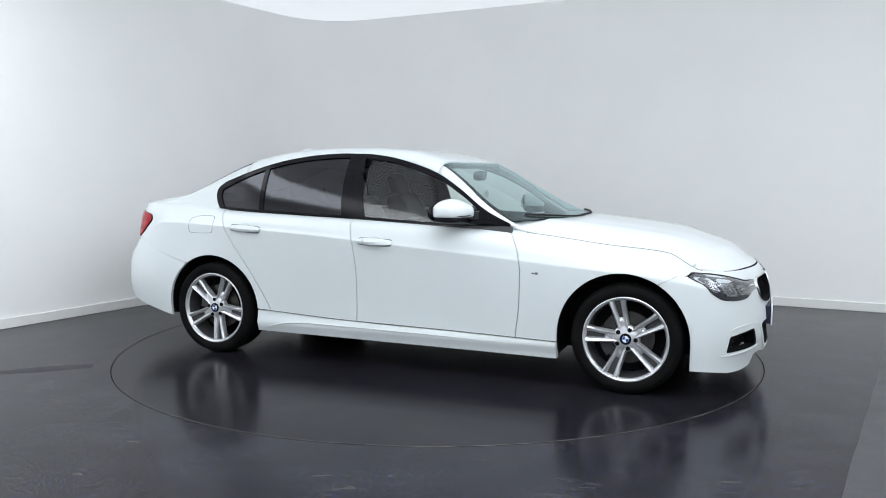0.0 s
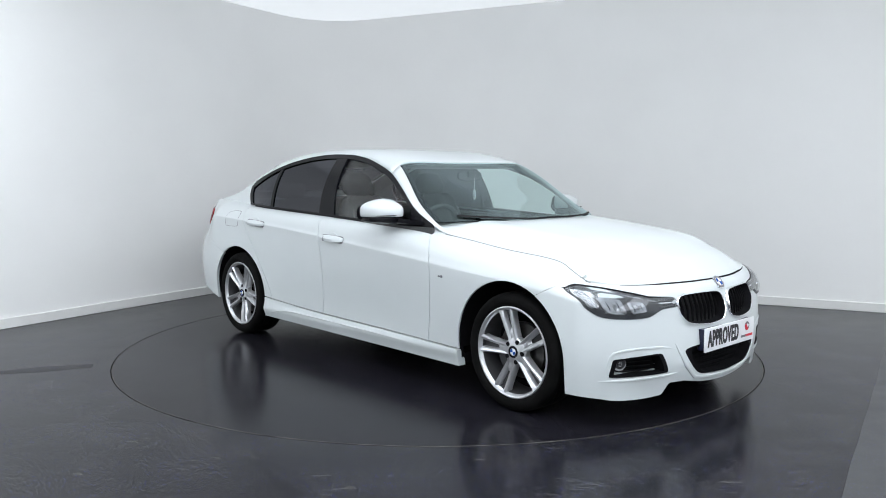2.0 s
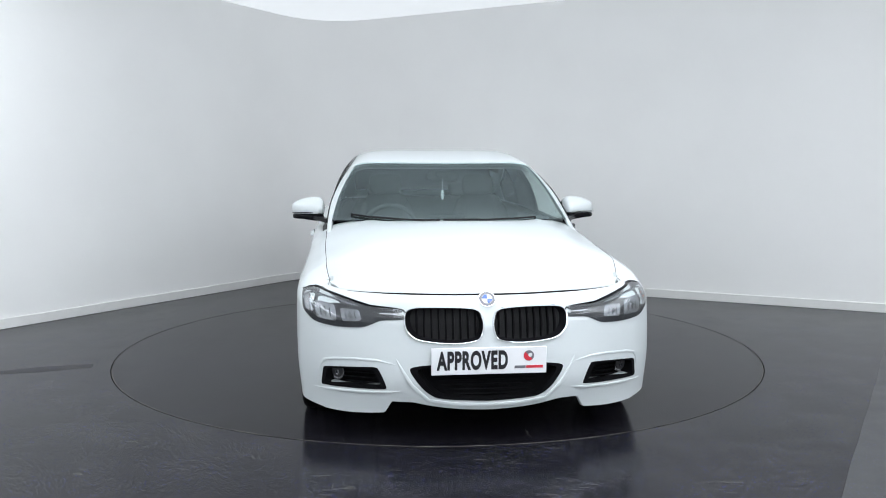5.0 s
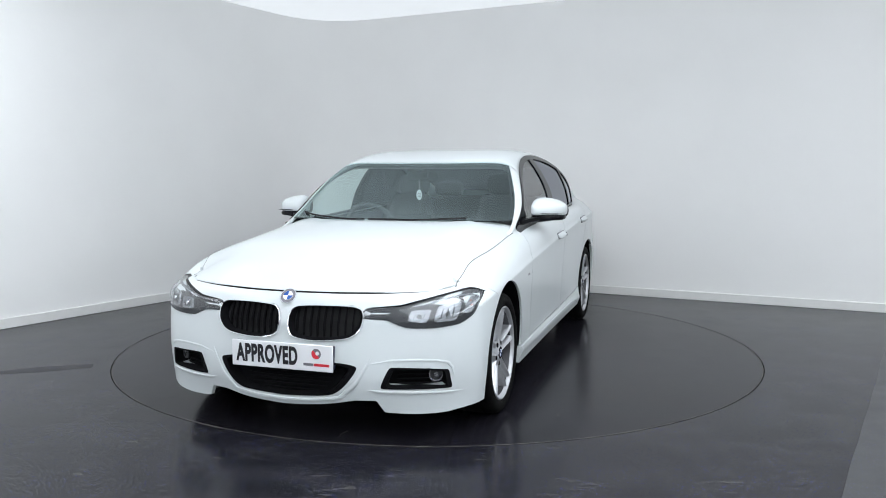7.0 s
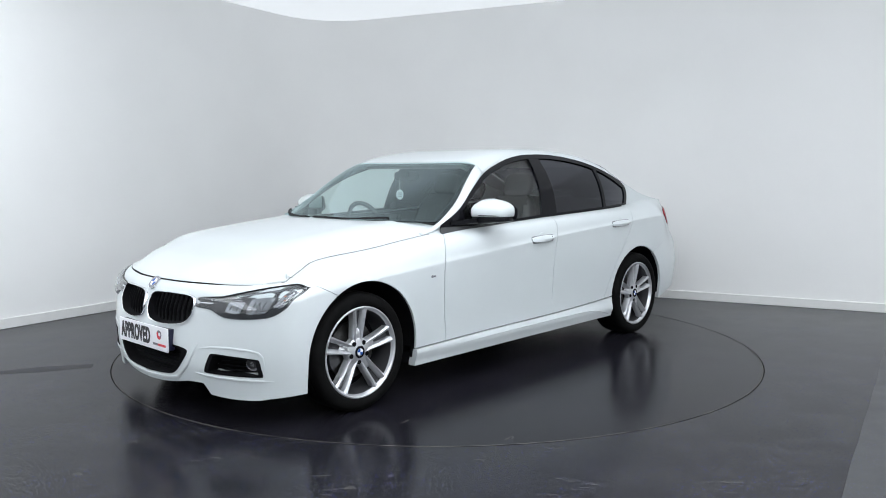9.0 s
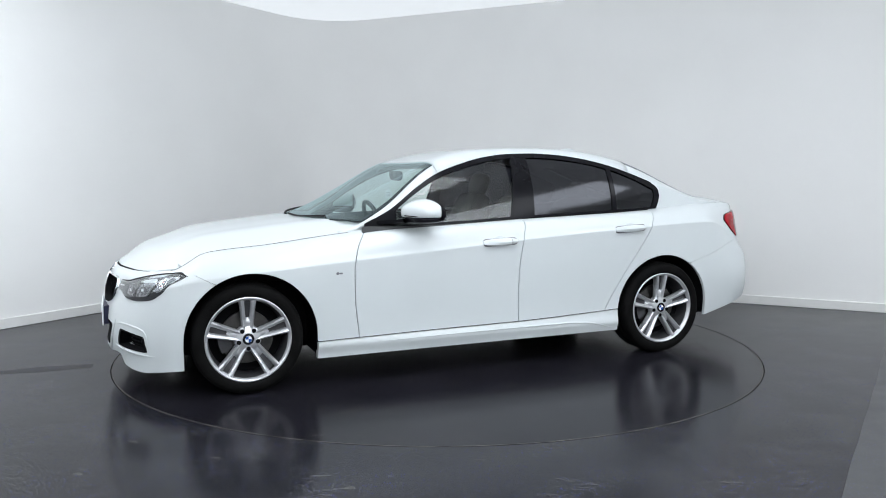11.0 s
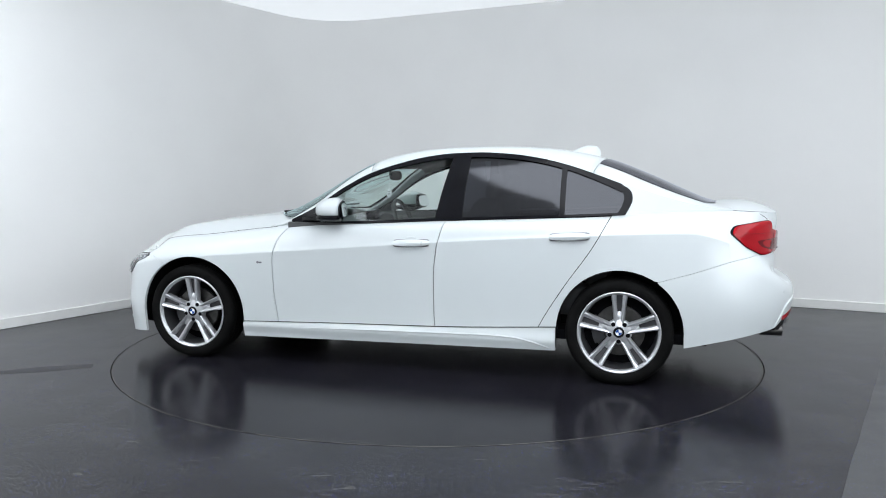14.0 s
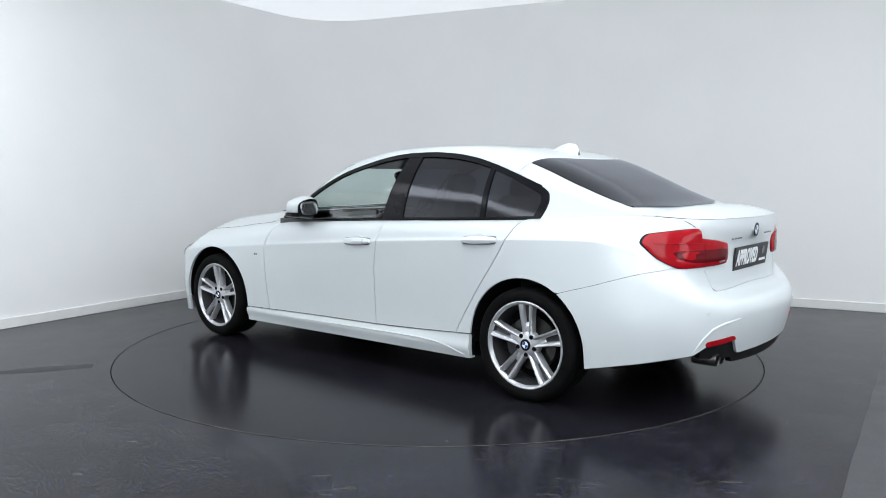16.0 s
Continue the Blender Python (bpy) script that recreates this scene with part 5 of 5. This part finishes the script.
    loop_patch(flap, place, ((1.0, 0.0004), (0.97, 0.0012), (0.955, 0.0004)), INK_GREY, "flap_gap", car, "thin gap round the fuel flap")
    # roof aerial
    rows = []
    for t in even(0, 1, 10):
        x = -1.035 - 0.195 * t
        base = cab_top(x, 0.0).z - 0.008
        top = base + 0.008 + 0.062 * math.sin(min(t / 0.72, 1.0) * math.pi / 2) ** 1.2 - (0.03 if t > 0.97 else 0.0)
        w = 0.034 * (0.35 + 0.65 * math.sin(math.pi * min(t * 0.7 + 0.15, 1)))
        rows.append([(x, -w, base), (x, -w * 0.6, base + (top - base) * 0.45), (x, -w * 0.2, top - 0.004), (x, 0, top), (x, w * 0.2, top - 0.004), (x, w * 0.6, base + (top - base) * 0.45), (x, w, base)])
    bm = grid_bm(rows)
    bmesh.ops.holes_fill(bm, edges=[e for e in bm.edges if e.is_boundary])
    bmesh.ops.recalc_face_normals(bm, faces=bm.faces)
    face_vote(bm)
    part("roof_aerial", bm, PAINT, car, "white roof aerial fin")
    # cowl, wipers, glass borders
    rows = []
    for a in even(-0.74, 0.74, 30):
        xb = ws_base(a * WS_A)
        y = a * 0.70
        zb = cab_top(min(xb, 0.98), a * WS_A).z
        rows.append([(xb + 0.035, y, zb - 0.030), (xb + 0.01, y, zb - 0.014), (xb - 0.03, y * 0.99, zb + 0.008)])
    bm = grid_bm(rows)
    bmesh.ops.recalc_face_normals(bm, faces=bm.faces)
    face_vote(bm)
    thick(part("cowl", bm, BLACK_PLASTIC, car, "black cowl panel"), 0.006)
    for y0, y1, lift in ((0.50, -0.08, 0.0), (-0.10, -0.62, 0.0)):
        rows = []
        for t in even(0, 1, 14):
            y = y0 + (y1 - y0) * t
            a = y / 0.75
            x = ws_base(a) + 0.012 - 0.016 * t
            p = cab_top(min(x, 0.98), y / edge_y(min(x, 0.84)) if abs(y) < edge_y(min(x, 0.84)) else 0.95, 0.020)
            rows.append([(x + 0.008, y, p.z - 0.012), (x + 0.003, y, p.z - 0.002), (x - 0.005, y, p.z - 0.003), (x - 0.007, y, p.z - 0.014)])
        bm = grid_bm(rows, True)
        bmesh.ops.holes_fill(bm, edges=[e for e in bm.edges if e.is_boundary])
        bmesh.ops.recalc_face_normals(bm, faces=bm.faces)
        part("wiper", bm, BLACK_PLASTIC, car, "black wiper arm and blade")
    fr = 0.035
    for name, x0, x1, a0, a1 in (("top_band", ws_top, lambda a: ws_top(a) + 0.022, -WS_A, WS_A), ("bottom_band", lambda a: ws_base(a) - 0.028, ws_base, -WS_A, WS_A),
                                 ("side_band", ws_top, lambda a: ws_base(a), WS_A - fr, WS_A), ("side_band", ws_top, lambda a: ws_base(a), -WS_A, -WS_A + fr)):
        part(name, out_up(top_patch(x0, x1, a0, a1, 16, 24, -0.004, ws_edge)), BLACK_TRIM, car, "black ceramic glass border")
    for name, x0, x1, a0, a1 in (("top_band", rw_top, lambda a: rw_top(a) - 0.02, -RW_A, RW_A), ("side_band", rw_top, rw_base, RW_A - 0.04, RW_A), ("side_band", rw_top, rw_base, -RW_A, -RW_A + 0.04)):
        part(name, out_up(top_patch(x0, x1, a0, a1, 16, 12, -0.004)), BLACK_TRIM, car, "black ceramic glass border")


def build_interior(car):
    part("headliner", out_up(top_patch(lambda a: ws_top(a) - 0.01, lambda a: rw_top(a) + 0.01, -0.93, 0.93, 16, 16, -0.045)), HEADLINER, car, "pale grey headliner")
    bm = box_bm(-1.9, 1.0, -0.76, 0.76, 0.24, 0.30)
    part("cabin_floor", bm, DARK_INNER, car, "black carpet")
    # dashboard
    rows = []
    for y in even(-0.66, 0.66, 24):
        hood = 0.045 * math.exp(-((y + 0.36) / 0.2) ** 2)
        rows.append([(0.86, y, 0.86), (0.74, y, 0.905), (0.55, y, 0.905 + hood), (0.44, y, 0.885 + hood), (0.40, y, 0.80), (0.45, y, 0.55)])
    bm = grid_bm(rows)
    bmesh.ops.recalc_face_normals(bm, faces=bm.faces)
    face_vote(bm)
    part("dashboard", bm, DASH, car, "dark grey dashboard")
    bm = box_bm(0.40, 0.43, -0.12, 0.12, 0.90, 0.97, 0.01)
    part("dash_screen", bm, BLACK_TRIM, car, "black dashboard screen")
    rows = []
    for k in range(33):
        a = 2 * math.pi * k / 32
        rows.append([(0.0 + 0.016 * math.cos(b), (0.182 + 0.016 * math.sin(b)) * math.cos(a), (0.182 + 0.016 * math.sin(b)) * math.sin(a)) for b in even(0, 2 * math.pi * 9 / 10, 9)])
    bm = grid_bm(rows, True)
    for a in (0.0, math.pi, -math.pi / 2):
        box = box_bm(-0.012, 0.012, 0.03, 0.17, -0.02, 0.02, 0.006)
        box.transform(Matrix.Rotation(a, 4, "X"))
        me = bpy.data.meshes.new("tmp")
        box.to_mesh(me)
        box.free()
        bm.from_mesh(me)
        bpy.data.meshes.remove(me)
    box_bm(-0.02, 0.03, -0.07, 0.07, -0.06, 0.06, 0.02, bm=bm)
    bm.transform(pose(0.28, -0.36, 0.86, 0, 22, 0))
    bmesh.ops.recalc_face_normals(bm, faces=bm.faces)
    part("steering_wheel", bm, LEATHER, car, "black leather steering wheel")
    for y in (0.36, -0.36):
        seat = part("front_seat", box_bm(-0.40, 0.12, y - 0.25, y + 0.25, 0.32, 0.52, 0.06, 3), LEATHER, car, "black leather front seat")
        bm = squircle((0, 0, 0.30), (0.075, 0.24, 0.34), 0.55)
        for v in bm.verts:
            if abs(v.co.y) > 0.15:
                v.co.x += 0.05
            v.co.y *= 1.0 - 0.22 * max(v.co.z - 0.25, 0) / 0.39
        bm.transform(pose(-0.36, y, 0.48, 0, -20, 0))
        part("backrest", bm, LEATHER, seat)
        bm = squircle((0, 0, 0.725), (0.045, 0.125, 0.085), 0.6)
        bm.transform(pose(-0.36, y, 0.46, 0, -17, 0))
        part("headrest", bm, LEATHER, seat)
        bm = bmesh.new()
        for q in (-0.05, 0.05):
            box_bm(-0.006, 0.006, q - 0.006, q + 0.006, 0.58, 0.68, bm=bm)
        bm.transform(pose(-0.36, y, 0.46, 0, -17, 0))
        part("headrest_posts", bm, CHROME, seat)
    bench = part("rear_bench", box_bm(-1.25, -0.75, -0.64, 0.64, 0.36, 0.56, 0.06, 3), LEATHER, car, "black leather rear bench")
    bm = squircle((0, 0, 0.26), (0.08, 0.63, 0.30), 0.4)
    bm.transform(pose(-1.22, 0, 0.52, 0, -24, 0))
    part("backrest", bm, LEATHER, bench)
    for y in (0.36, -0.36):
        bm = squircle((-1.46, y, 1.10), (0.05, 0.13, 0.065), 0.6)
        part("headrest", bm, LEATHER, bench)
    part("parcel_shelf", box_bm(-1.92, -1.45, -0.62, 0.62, 0.99, 1.005), DASH, car, "dark grey parcel shelf")
    for sg in (1, -1):
        part("door_lining", box_bm(-0.99, 0.72, sg * 0.78 - 0.012, sg * 0.78 + 0.012, 0.45, 0.925, 0.01), DASH, car, "dark grey door lining")
    mir = part("rear_view_mirror", squircle((0.235, 0.0, 1.222), (0.018, 0.115, 0.034), 0.6), BLACK_PLASTIC, car, "black rear-view mirror")
    part("mirror_stalk", box_bm(0.237, 0.275, -0.045, 0.045, 1.212, 1.256, 0.012), BLACK_PLASTIC, mir)
    hang = Matrix.Translation((0.29, -0.008, 1.095)) @ Matrix.Rotation(radians(66), 4, "Z")
    bm = lathe([(0.001, -0.003), (0.025, -0.003), (0.027, 0.0), (0.025, 0.003), (0.001, 0.003)], 24, "x")
    bm.transform(hang @ Matrix.Diagonal((1, 1, 1.3, 1)))
    bmesh.ops.recalc_face_normals(bm, faces=bm.faces)
    tag = part("air_freshener", bm, PLATE_WHITE, car, "white oval hanging air freshener")
    part("string", box_bm(0.289, 0.291, -0.009, -0.007, 1.128, 1.205), PLATE_WHITE, tag)
    for k in range(3):
        for sd in (-0.0045, 0.0045):
            bm = box_bm(sd - 0.0008, sd + 0.0008, -0.013, 0.013, -0.015 + 0.012 * k, -0.011 + 0.012 * k)
            bm.transform(hang)
            part("print_bar", bm, INK_GREY, tag)


# ---- build ----
build_room()
build_floor()
build_light_panels()
turntable = build_disc()
car = tagged(new("car"), "white four-door sports saloon with silver alloy wheels and tinted rear windows", "car")
build_body(car)
build_cabin(car)
build_inner(car)
build_nose(car)
build_stern(car)
build_wheel(car)
build_fittings(car)
build_interior(car)


def motions():
    turn_rows = [(k * 0.5, -22.517 - 12.3226 * k * 0.5) for k in range(33)]
    walk(turntable, [(t, pose(0, 0, 0, 0, 0, a)) for t, a in turn_rows])
    walk(car, [(t, pose(0, 0, 0, 0, 0, a) @ pose(0.084, -0.001, 0)) for t, a in turn_rows])


motions()
